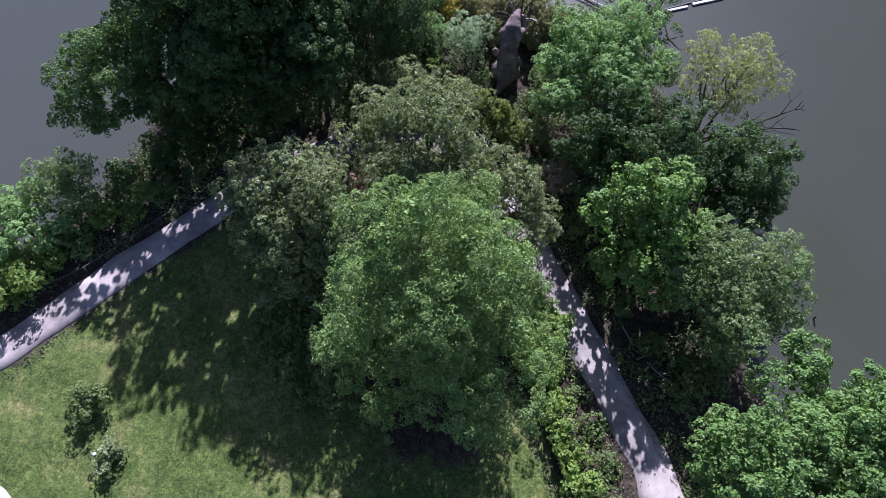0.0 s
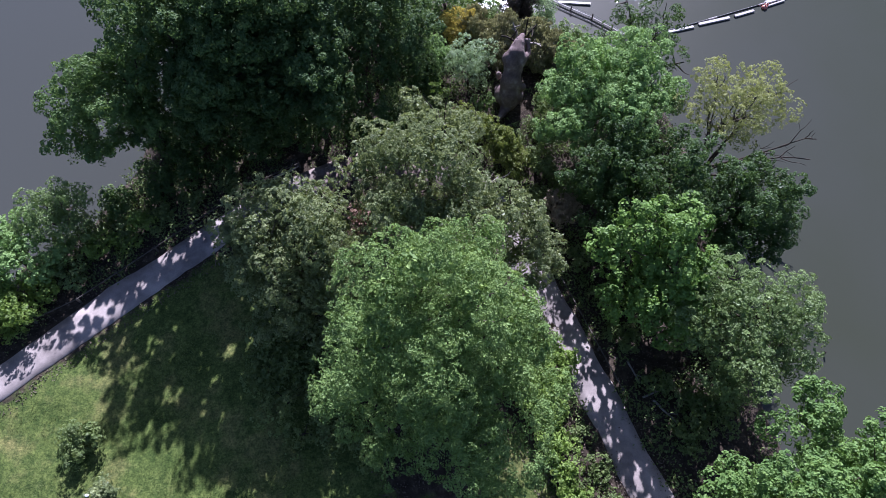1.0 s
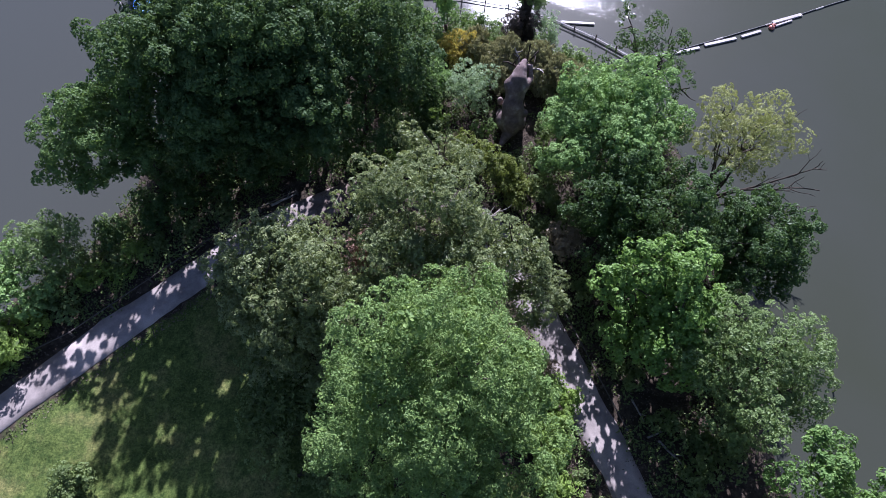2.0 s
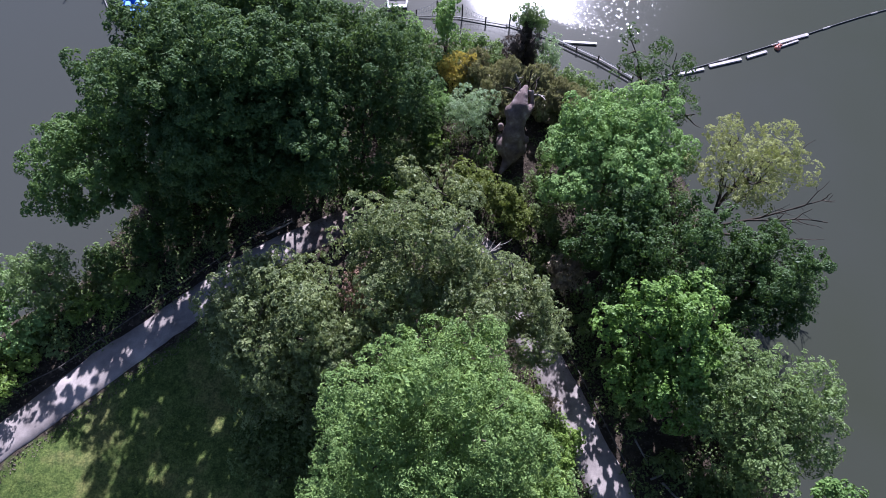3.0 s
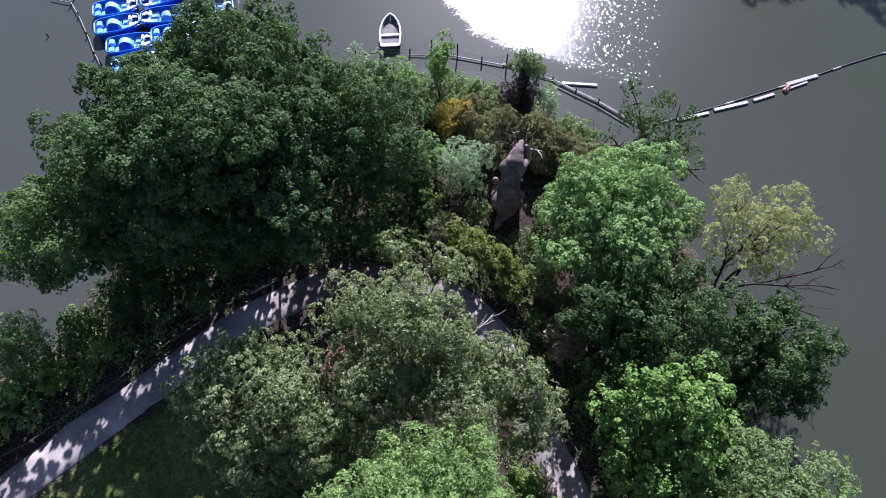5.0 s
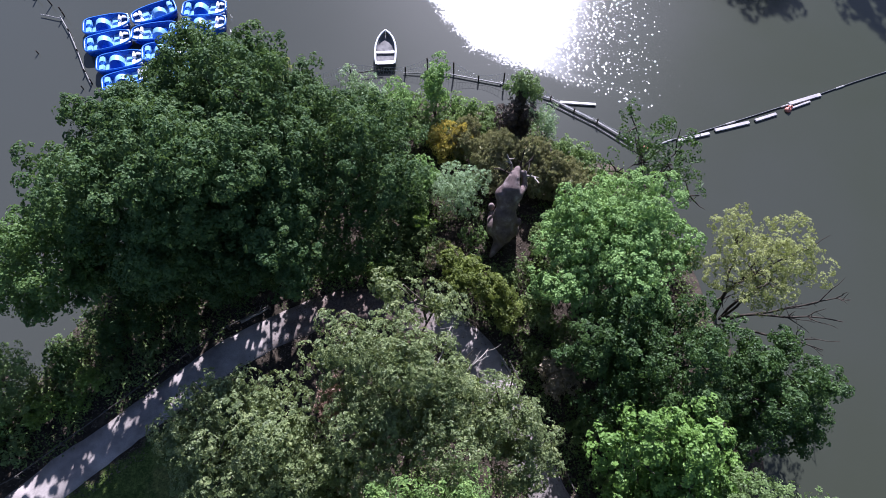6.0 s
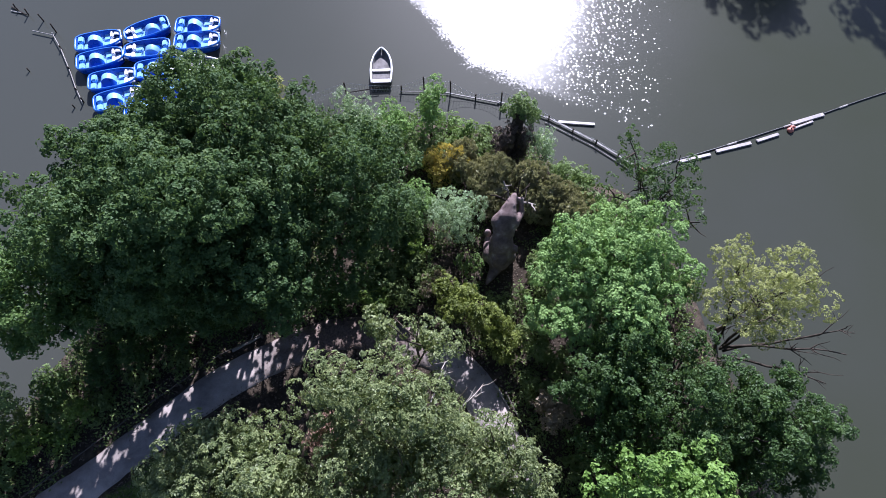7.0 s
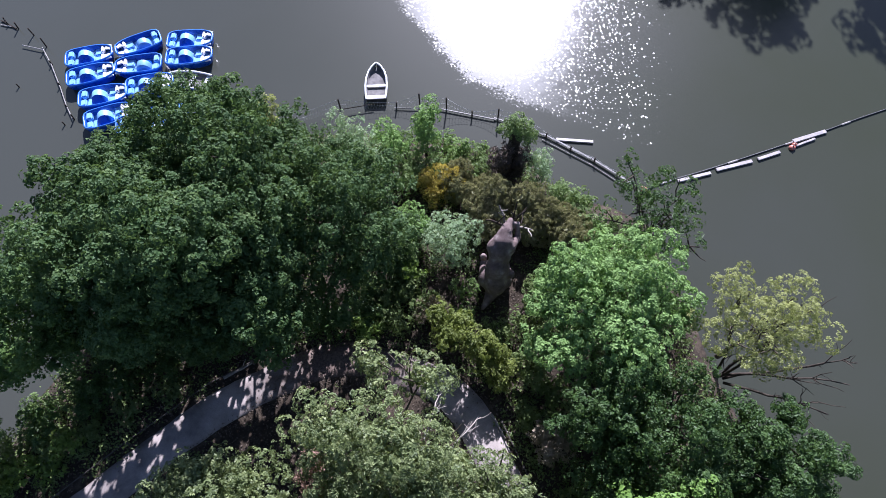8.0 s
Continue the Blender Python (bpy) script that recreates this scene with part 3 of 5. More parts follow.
def footpath(name, line, width, lift, label):
    rng = rng_next()
    c = smooth_line(line)
    d = unit(np.gradient(c, axis=0))
    side = np.stack([d[:, 1], -d[:, 0]], 1)
    n = len(c)
    wave = np.convolve(rng.normal(0, 0.09, n), np.ones(4) / 4, "same")
    wave2 = np.convolve(rng.normal(0, 0.09, n), np.ones(4) / 4, "same")
    cols = []
    for off, z in ((-0.5, -0.12), (-0.49, 0.0), (-0.2, 0.025), (0.2, 0.025), (0.49, 0.0), (0.5, -0.12)):
        e = off * width + (wave if off < 0 else wave2) * (abs(off) > 0.4)
        cols.append(np.concatenate([c + side * e[:, None] if np.ndim(e) else c + side * e, np.full((n, 1), lift + z)], 1))
    v = np.stack(cols, 1).reshape(-1, 3)
    i, j = np.meshgrid(np.arange(n - 1), np.arange(5), indexing="ij")
    f = np.stack([i * 6 + j, i * 6 + j + 1, (i + 1) * 6 + j + 1, (i + 1) * 6 + j], -1).reshape(-1, 4)
    return tagged(new(name, raw_mesh(name, v, f, GRAVEL, True)), label, "footpath", kind="structure")


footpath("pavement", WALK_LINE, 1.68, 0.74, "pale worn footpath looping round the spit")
footpath("pavement", [(-30, 6), (-24, 4.9), (-21.2, 3.7), (-19.8, 2.7), (-18.7, 1.75), (-16.3, -1.8), (-14, -16)], 2.3, 0.76, "pale side path joining across the lawn")

# ---------------------------------------------------------------- trees
tree("oak_tree", "tall dark green oak at the water's edge", -11.7, 24.9, 12.0, 3.4, 1.8, "oak", [(-13.2, 28.6, 5.8, 1.9, 1.6, 1.5), (-14.9, 26.4, 5.4, 1.6, 1.5, 1.4), (-12.6, 30.2, 5.0, 1.5, 1.4, 1.3), (-11.2, 28.2, 7.6, 1.8, 1.6, 1.5)], count=13, lobe=0.4, shafts=1.5)
tree("oak_tree", "broad dark green oak with a rounded crown", -7.9, 25.8, 12.6, 3.9, 2.0, "oak", count=15, lobe=0.38, shafts=1.5)
tree("oak_tree", "dark green oak beside low shrubs", -4.3, 26.2, 9.6, 3.4, 1.6, "oak", count=12, lobe=0.4, shafts=1.46)
tree("oak_tree", "dark green oak reaching over moored boats", -9.2, 30.0, 8.2, 2.5, 1.4, "oak", [(-13.5, 32.6, 5.2, 1.5, 1.2, 1.1), (-12.2, 33.6, 5.3, 1.5, 1.1, 1.0), (-10.8, 34.0, 5.1, 1.4, 1.1, 1.0), (-9.9, 33.2, 4.8, 1.3, 1.0, 1.0), (-14.4, 30.4, 5.2, 1.5, 1.3, 1.2), (-9.5, 31.6, 6.2, 1.5, 1.3, 1.2), (-6.3, 30.6, 6.2, 1.5, 1.2, 1.2)], count=10, lobe=0.42, shafts=1.5)
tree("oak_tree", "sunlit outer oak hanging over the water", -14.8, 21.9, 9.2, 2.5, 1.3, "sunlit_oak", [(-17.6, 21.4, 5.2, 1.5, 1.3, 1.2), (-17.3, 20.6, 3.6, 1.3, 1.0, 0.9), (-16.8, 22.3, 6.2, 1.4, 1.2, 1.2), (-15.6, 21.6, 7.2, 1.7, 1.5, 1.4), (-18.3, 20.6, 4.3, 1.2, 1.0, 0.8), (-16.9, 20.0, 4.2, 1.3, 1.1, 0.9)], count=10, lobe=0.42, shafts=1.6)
tree("oak_tree", "shaded oak close above the footpath", -6.5, 22.9, 10.4, 2.9, 1.8, "oak", [(-7.0, 22.4, 3.4, 1.5, 1.0, 1.4), (-4.2, 23.2, 3.6, 1.5, 1.1, 1.5), (-6.0, 22.4, 5.6, 1.6, 1.1, 1.5), (-5.2, 22.7, 2.6, 1.2, 0.8, 1.0)], count=10, lobe=0.42, shafts=1.62)
tree("oak_tree", "shaded dark oak behind the footpath", -10.1, 23.6, 12.2, 3.5, 3.4, "oak", [(-12.2, 21.7, 3.6, 1.7, 1.2, 1.5), (-9.4, 21.9, 3.8, 1.8, 1.1, 1.6), (-10.9, 21.4, 5.6, 1.9, 1.1, 1.5), (-8.4, 21.8, 6.2, 1.7, 1.1, 1.5), (-13.6, 21.2, 4.6, 1.5, 1.0, 1.3), (-10.3, 21.6, 2.6, 1.3, 0.8, 1.0), (-8.2, 22.6, 11.4, 2.4, 2.0, 1.7), (-7.1, 22.7, 9.7, 1.7, 1.5, 1.4), (-11.9, 22.2, 10.3, 2.0, 1.8, 1.6)], count=12, lobe=0.42, shafts=1.8)
tree("oak_tree", "grey-green oak in the bend of the footpath", -0.7, 16.8, 10.4, 4.2, 1.8, "grey_oak",
     [(-1.4, 19.1, 7.8, 1.0, 0.8, 0.9), (0.4, 18.8, 7.0, 1.0, 0.7, 0.8), (-3.5, 16.8, 6.7, 1.1, 0.9, 0.9), (-2.3, 16.7, 7.9, 1.4, 1.2, 1.2), (-0.6, 16.2, 8.7, 1.6, 1.4, 1.3), (0.6, 15.8, 7.3, 1.4, 1.2, 1.2),
      (2.3, 14.6, 5.7, 1.4, 1.3, 1.2), (3.6, 13.9, 4.4, 1.2, 1.1, 1.0), (4.7, 13.9, 3.6, 0.8, 0.8, 0.7), (2.9, 15.5, 5.5, 1.1, 0.9, 0.9), (3.6, 14.9, 4.9, 1.0, 0.9, 0.8), (3.6, 12.9, 3.4, 0.75, 0.7, 0.7), (2.9, 14.2, 3.6, 0.9, 0.8, 0.8), (-1.6, 14.6, 6.8, 1.9, 1.5, 1.4), (0.3, 14.5, 6.6, 1.8, 1.5, 1.4), (-2.7, 15.6, 6.0, 1.1, 1.1, 1.0),
      (1.6, 15.9, 5.6, 1.1, 0.9, 1.0), (-0.5, 15.6, 4.4, 2.4, 1.7, 1.5)], count=0, shafts=1.98)
tree("oak_tree", "grey-green oak spreading over the lawn", -5.7, 13.4, 8.3, 3.3, 1.4, "grey_oak",
     [(-7.3, 15.5, 6.9, 1.1, 1.0, 0.9), (-7.7, 13.4, 6.3, 1.2, 1.1, 1.0), (-8.8, 14.0, 6.4, 0.9, 0.8, 0.7), (-7.4, 14.4, 5.0, 1.4, 1.2, 1.2), (-8.4, 13.6, 5.4, 1.0, 0.9, 0.8), (-6.0, 15.2, 6.4, 1.4, 1.2, 1.1), (-5.2, 13.6, 6.9, 1.8, 1.5, 1.3), (-7.1, 13.0, 5.4, 1.6, 1.4, 1.2),
      (-4.7, 14.4, 5.9, 1.1, 1.0, 1.0), (-5.3, 12.2, 4.7, 1.5, 1.2, 1.2), (-3.4, 13.2, 5.7, 1.7, 1.5, 1.3), (-5.8, 12.8, 3.2, 2.6, 2.0, 1.3), (-6.6, 11.4, 3.3, 1.5, 1.2, 1.1), (-4.4, 11.6, 3.6, 1.5, 1.2, 1.2), (-8.4, 12.9, 4.4, 1.2, 1.1, 1.0)], count=0, shafts=9.0, fill=34)
tree("ash_tree", "tall light green ash on the lawn", -0.3, 8.8, 13.2, 3.75, 1.0, "ash",
     [(-3.5, 7.2, 7.4, 1.4, 1.2, 1.2), (1.2, 5.4, 6.6, 1.5, 1.4, 1.4), (-1.9, 8.8, 11.4, 1.3, 1.2, 1.2), (-1.0, 9.3, 12.3, 1.1, 1.0, 1.0), (1.3, 5.0, 3.2, 1.1, 1.0, 1.2), (-2.6, 6.0, 3.6, 1.2, 1.0, 1.2), (-0.3, 9.6, 4.4, 3.4, 2.2, 3.4)], count=18, lobe=0.34, cone=0.2, shafts=9.0)
tree("maple_tree", "bright green maple beside the footpath", 8.6, 13.3, 7.7, 2.3, 1.5, "maple", [(8.4, 11.4, 4.0, 1.7, 1.3, 1.5), (9.7, 11.0, 3.6, 1.4, 1.2, 1.4), (7.4, 12.2, 3.4, 1.1, 1.0, 1.2)], count=14, lobe=0.34, shafts=1.5)
tree("alder_tree", "dark glossy alder over the water", 13.7, 16.2, 6.5, 2.3, 0.9, "alder", count=11, lobe=0.4)
tree("alder_tree", "dark dense alder beside the footpath", 9.6, 17.3, 7.1, 3.0, 0.9, "alder", [(7.3, 18.1, 4.9, 1.2, 1.1, 1.1), (6.5, 17.3, 4.3, 1.1, 1.0, 1.1), (7.4, 15.6, 4.0, 1.2, 1.2, 1.2)], count=10, lobe=0.42, shafts=1.48)
tree("sycamore_tree", "fresh green sycamore with a domed crown", 8.1, 22.2, 7.6, 2.95, 1.2, "lime", [(5.2, 21.3, 3.6, 1.2, 1.0, 1.0), (5.6, 22.4, 4.8, 1.1, 1.0, 1.0)], count=12, lobe=0.4)
tree("birch_tree", "feathery olive green birch at the shore", 12.1, 10.3, 7.0, 2.6, 1.2, "birch", count=9, lobe=0.44, shafts=1.6)
tree("sycamore_tree", "leafy green sycamore near the footpath", 13.1, 3.1, 8.2, 3.9, 1.6, "plane", count=14, lobe=0.38)
tree("willow_tree", "pale yellow-green willow with bare branches", 13.9, 21.5, 6.4, 2.2, 3.4, "pale", count=11, lobe=0.36, limbs=5)
tree("alder_tree", "thin young alder at the tip", 11.0, 27.1, 5.5, 2.5, 1.2, "alder", [(9.6, 29.1, 5.4, 0.4, 0.4, 1.5), (8.9, 27.9, 4.0, 0.6, 0.5, 0.9), (10.9, 28.3, 5.4, 0.4, 0.4, 1.0)], count=9, lobe=0.26, gap=0.75, per=13, dome=0.3, fill=0, limbs=10)
tree("willow_tree", "small grey-green willow beside the lake", -18.4, 17.0, 5.3, 1.5, 1.0, "birch", count=7, lobe=0.5, limbs=4, shafts=1.5)
tree("willow_tree", "small light green willow beside the lake", -20.7, 15.3, 3.7, 1.9, 0.9, "lime", count=7, lobe=0.5, limbs=4)
for fx, fy, fh, fr, kind in ((22.6, 68.2, 20.0, 5.2, "oak"), (33.4, 65.2, 21.5, 4.6, "oak"), (43.5, 71, 19.5, 4.2, "maple"), (53, 70, 19, 4.4, "oak"), (28, 82, 21, 4.5, "maple")):
    tree("bank_tree", "tall tree on the opposite bank", fx, fy, fh, fr, 1.5, kind, count=8, lobe=0.45, bough=2.2, tuft=0.9, leaf=0.46, per=9, limbs=3, fill=5)

# ---------------------------------------------------------------- shrubs
for row in (
    ("silver_bush", "silvery green rounded bush beside the statue", 1.3, 26.7, 4.6, 1.55, "silver"),
    ("silver_bush", "grey-green bush below the oaks", -2.6, 30.2, 4.5, 1.3, "silver"),
    ("silver_bush", "tall silvery green bush at the waterside", -3.7, 31.7, 5.2, 1.3, "silver"),
    ("pale_bush", "pale yellow-green shrub at the water's edge", -8.9, 34.5, 3.6, 0.8, "pale"),
    ("shore_bush", "low olive plants along the water's edge", 3.1, 33.1, 1.3, 0.6, "birch"),
    ("shore_bush", "low olive plants along the water's edge", 1.0, 33.7, 1.4, 0.7, "ash"),
    ("shore_bush", "low olive plants along the water's edge", -0.9, 34.0, 1.4, 0.7, "birch"),
    ("shore_bush", "low olive plants along the water's edge", 5.6, 32.2, 1.1, 0.55, "birch"),
    ("shore_bush", "low olive plants along the water's edge", 7.1, 30.3, 1.5, 0.7, "birch"),
    ("shore_bush", "low olive plants along the water's edge", 8.2, 29.4, 1.6, 0.8, "birch"),
    ("green_bush", "low green bush near the shore", -0.9, 31.4, 2.6, 1.1, "birch"),
    ("green_bush", "low green bush near the shore", 0.9, 31.6, 2.4, 1.0, "birch"),
    ("gorse_bush", "gorse bush in yellow flower", 0.75, 30.3, 3.1, 1.25, "gorse"),
    ("broom_bush", "brown-green broom bush beside the statue", 3.2, 28.5, 3.7, 1.5, "broom"),
    ("broom_bush", "brown-green broom bush beside the statue", 5.4, 28.0, 3.5, 1.5, "broom"),
    ("broom_bush", "brown-green broom bush beside the statue", 6.9, 27.6, 3.2, 1.5, "broom"),
    ("broom_bush", "brown-green broom bush beside the statue", 1.7, 30.4, 2.9, 1.2, "broom"),
    ("broom_bush", "pale olive broom bush near the shore", 7.3, 28.9, 2.8, 1.3, "birch"),
    ("green_bush", "fresh green bush at the waterside", 0.1, 32.9, 5.3, 0.75, "lime"),
    ("green_bush", "fresh green bush at the waterside", 1.8, 32.5, 2.6, 0.9, "ash"),
    ("green_bush", "light green bush at the waterside", -1.8, 32.5, 4.1, 1.2, "lime"),
    ("green_bush", "olive green bush at the waterside", 2.9, 31.9, 1.9, 0.8, "birch"),
    ("green_bush", "slender light green bush by the shore", 6.0, 31.0, 4.2, 0.75, "silver"),
    ("yellow_green_bush", "yellow-green leafy bush beside the path", 2.7, 21.3, 3.7, 1.05, "olive"),
    ("yellow_green_bush", "yellow-green leafy bush beside the path", 1.2, 22.4, 3.6, 1.1, "olive"),
    ("yellow_green_bush", "small bright yellow-green bush in shade", -0.6, 25.2, 3.0, 0.6, "bramble"),
    ("undergrowth_bush", "low dark bush under the oaks", 3.4, 22.2, 2.3, 0.9, "under"),
    ("undergrowth_bush", "low dark bush under the oaks", 0.0, 23.8, 2.4, 1.1, "under"),
    ("undergrowth_bush", "low dark bush under the oaks", -1.7, 24.2, 2.4, 1.1, "under"),
    ("undergrowth_bush", "dark bush by the footpath", 4.6, 18.5, 2.4, 0.8, "under"),
    ("dry_bush", "pale dry bush by the footpath", 5.5, 17.3, 3.4, 0.9, "dry"),
    ("undergrowth_bush", "dark bush at the path's edge", 5.9, 19.4, 2.4, 1.0, "under"),
    ("undergrowth_bush", "dark bush at the path's edge", 6.4, 15.2, 1.9, 0.8, "under"),
    ("undergrowth_bush", "dark bush at the path's edge", 7.3, 13.2, 1.8, 0.8, "under"),
    ("undergrowth_bush", "dark bush at the path's edge", 8.0, 11.0, 1.7, 0.8, "under"),
    ("undergrowth_bush", "dark bush at the path's edge", 9.2, 9.0, 1.6, 0.9, "under"),
    ("undergrowth_bush", "dark bush at the path's edge", 10.2, 6.6, 1.6, 0.9, "under"),
    ("bramble_bush", "bright bramble bush beside the lawn", 4.1, 10.2, 2.35, 0.98, "bramble"),
    ("bramble_bush", "bright bramble bush beside the lawn", 4.4, 8.9, 2.25, 0.98, "bramble"),
    ("bramble_bush", "bright bramble bush beside the lawn", 4.3, 7.6, 2.15, 0.93, "bramble"),
    ("bramble_bush", "bright bramble bush beside the lawn", 4.3, 6.3, 1.95, 0.83, "bramble"),
    ("bramble_bush", "bright bramble bush beside the lawn", 4.6, 5.1, 1.95, 0.78, "bramble"),
    ("bramble_bush", "bright bramble bush beside the lawn", 4.9, 4.1, 1.85, 0.78, "bramble"),
    ("bramble_bush", "bright bramble bush beside the lawn", 5.3, 3.0, 1.95, 0.88, "bramble"),
    ("undergrowth_bush", "shaded low bush between lawn and path", 5.5, 6.9, 1.2, 0.6, "under"),
    ("undergrowth_bush", "shaded low bush between lawn and path", 6.1, 5.3, 1.2, 0.6, "under"),
    ("undergrowth_bush", "shaded low bush between lawn and path", 6.6, 3.9, 1.2, 0.6, "under"),
    ("dry_grass_tuft", "pale dry grass beside the brambles", 5.2, 4.5, 1.0, 0.45, "dry"),
    ("dry_grass_tuft", "pale dry grass beside the brambles", 4.8, 8.2, 1.1, 0.4, "dry"),
    ("dry_grass_tuft", "pale dry grass beside the brambles", 5.3, 2.2, 1.0, 0.5, "dry"),
    ("dry_grass_tuft", "pale dry grass beside the path", 4.3, 11.6, 1.1, 0.45, "dry"),
    ("bramble_bush", "bright bramble bush beside the path", 5.1, 9.9, 1.85, 0.73, "bramble"),
    ("bramble_bush", "bright bramble bush beside the path", 3.5, 11.4, 2.15, 0.88, "bramble"),
    ("bramble_bush", "bright bramble bush beside the lawn", 5.7, 1.6, 1.7, 0.8, "bramble"),
    ("bramble_bush", "bright bramble bush below the ash", 3.3, 9.6, 2.6, 0.8, "bramble"),
    ("bramble_bush", "bright bramble bush below the ash", 3.5, 8.1, 2.3, 0.7, "bramble"),
    ("dead_bush", "dry pinkish-brown foliage between two grey oaks", -4.0, 16.0, 5.3, 0.8, "dead"),
    ("shade_bush", "shaded leafy shrub below the grey oak", -8.3, 9.9, 2.2, 1.2, "under"),
    ("shade_bush", "shaded leafy shrub below the grey oak", -7.2, 8.4, 2.3, 1.3, "under"),
    ("shade_bush", "shaded leafy shrub below the grey oak", -6.3, 9.9, 2.9, 1.4, "under"),
    ("shade_bush", "shaded leafy shrub below the grey oak", -5.1, 8.4, 2.6, 1.3, "under"),
    ("shade_bush", "shaded leafy shrub below the grey oak", -7.9, 11.3, 2.8, 1.2, "under"),
    ("shade_bush", "shaded leafy shrub below the grey oak", -4.5, 10.4, 3.2, 1.4, "under"),
    ("shade_bush", "low shaded shrub beside the ash", -4.9, 6.8, 1.9, 1.0, "under"),
    ("shade_bush", "low shaded shrub beside the ash", -3.4, 6.2, 2.0, 1.0, "under"),
    ("shade_bush", "low shaded shrub beside the ash", -6.4, 7.0, 1.7, 0.9, "under"),
    ("understorey_bush", "dark bush on the bank below the birch", 11.6, 7.6, 1.7, 1.0, "under"),
    ("understorey_bush", "dark bush on the bank below the birch", 12.4, 8.9, 1.5, 0.9, "under"),
    ("understorey_bush", "dark bush on the bank below the birch", 10.6, 8.2, 1.5, 0.9, "under"),
    ("lawn_bush", "small green bush alone on the lawn", -15.8, 6.9, 1.9, 0.95, "under"),
    ("lawn_bush", "smaller grey-green bush on the lawn", -14.4, 4.5, 1.55, 0.8, "grey_oak"),
    ("yellow_green_bush", "bright yellow-green waterside bush", -20.9, 12.5, 2.8, 1.6, "bramble"),
    ("waterside_bush", "mixed green shrub along the bank", -22.6, 10.6, 1.8, 1.1, "bramble"),
    ("waterside_bush", "mixed green shrub along the bank", -19.7, 13.8, 2.1, 1.1, "bramble"),
    ("waterside_bush", "mixed green shrub along the bank", -19.4, 15.2, 1.9, 1.0, "under"),
    ("waterside_bush", "mixed green shrub along the bank", -18.2, 14.6, 1.8, 0.9, "birch"),
    ("waterside_bush", "mixed green shrub along the bank", -17.4, 16.2, 2.0, 1.0, "bramble"),
    ("waterside_bush", "mixed green shrub along the bank", -16.2, 16.4, 1.5, 0.8, "bramble"),
    ("waterside_bush", "mixed green shrub along the bank", -14.9, 18.0, 1.6, 0.9, "under"),
    ("waterside_bush", "mixed green shrub along the bank", -13.2, 18.9, 1.5, 0.9, "under"),
    ("waterside_bush", "mixed green shrub along the bank", -11.4, 19.8, 1.5, 0.8, "under"),
    ("waterside_bush", "mixed green shrub along the bank", -20.4, 12.0, 1.7, 0.9, "bramble"),
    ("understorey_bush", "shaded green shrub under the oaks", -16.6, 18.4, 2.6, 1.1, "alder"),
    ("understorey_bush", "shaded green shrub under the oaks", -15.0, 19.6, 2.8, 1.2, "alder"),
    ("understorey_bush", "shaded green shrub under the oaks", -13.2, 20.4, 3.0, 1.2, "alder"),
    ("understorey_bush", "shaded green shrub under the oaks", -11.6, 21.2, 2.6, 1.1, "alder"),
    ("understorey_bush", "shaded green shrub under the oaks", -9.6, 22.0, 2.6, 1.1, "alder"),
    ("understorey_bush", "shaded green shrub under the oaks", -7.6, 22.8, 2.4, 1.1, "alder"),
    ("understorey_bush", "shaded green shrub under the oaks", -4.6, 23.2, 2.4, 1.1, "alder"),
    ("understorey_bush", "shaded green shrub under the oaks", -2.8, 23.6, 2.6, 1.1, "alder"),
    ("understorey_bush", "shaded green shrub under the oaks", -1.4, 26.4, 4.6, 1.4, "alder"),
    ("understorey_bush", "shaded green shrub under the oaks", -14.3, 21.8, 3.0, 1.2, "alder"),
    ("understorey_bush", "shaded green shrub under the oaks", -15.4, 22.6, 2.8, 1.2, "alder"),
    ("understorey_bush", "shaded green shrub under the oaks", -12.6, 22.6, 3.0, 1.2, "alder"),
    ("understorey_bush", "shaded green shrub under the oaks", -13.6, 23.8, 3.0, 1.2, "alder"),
    ("understorey_bush", "low green shrub on the bank", -17.9, 17.2, 1.7, 1.0, "under"),
    ("understorey_bush", "low green shrub on the bank", -16.4, 17.6, 1.7, 0.9, "under"),
    ("waterside_bush", "light green shrub along the bank", -18.9, 16.3, 2.2, 1.0, "birch"),
    ("waterside_bush", "light green shrub along the bank", -17.2, 18.9, 1.9, 1.0, "birch"),
    ("waterside_bush", "light green shrub along the bank", -21.6, 13.6, 2.4, 1.1, "ash"),
    ("waterside_bush", "light green shrub along the bank", -22.4, 12.2, 2.2, 1.1, "bramble"),
    ("waterside_bush", "light green shrub along the bank", -15.6, 17.6, 2.2, 0.7, "bramble"),
    ("dead_bush", "dark brown dead bush beside a stump", 4.6, 31.2, 1.9, 0.8, "litter"),
    ("understorey_bush", "olive shrub beside the statue", 5.3, 24.2, 2.6, 0.9, "under"),
    ("understorey_bush", "olive shrub beside the statue", 5.0, 22.6, 2.4, 0.9, "under"),
    ("understorey_bush", "olive shrub beside the statue", 2.0, 24.3, 2.2, 0.7, "under"),
    ("understorey_bush", "green grassy shrub beside the statue", 2.1, 23.3, 2.0, 0.6, "ash"),
    ("understorey_bush", "yellow-green shrub beside the path", 3.6, 20.4, 2.6, 1.0, "olive"),
    ("green_bush", "green leafy shrub below the oaks", -2.5, 24.7, 3.2, 1.0, "birch"),
    ("green_bush", "green leafy shrub below the oaks", -0.7, 24.6, 2.6, 0.8, "under"),
    ("green_bush", "mid-green shrub beside the silvery bush", -1.2, 26.0, 3.4, 1.0, "birch"),
    ("green_bush", "mid-green shrub beside the silvery bush", -0.6, 27.8, 3.6, 1.1, "lime"),
    ("green_bush", "fresh green shrub beside the statue", 2.0, 24.6, 2.4, 0.6, "ash"),
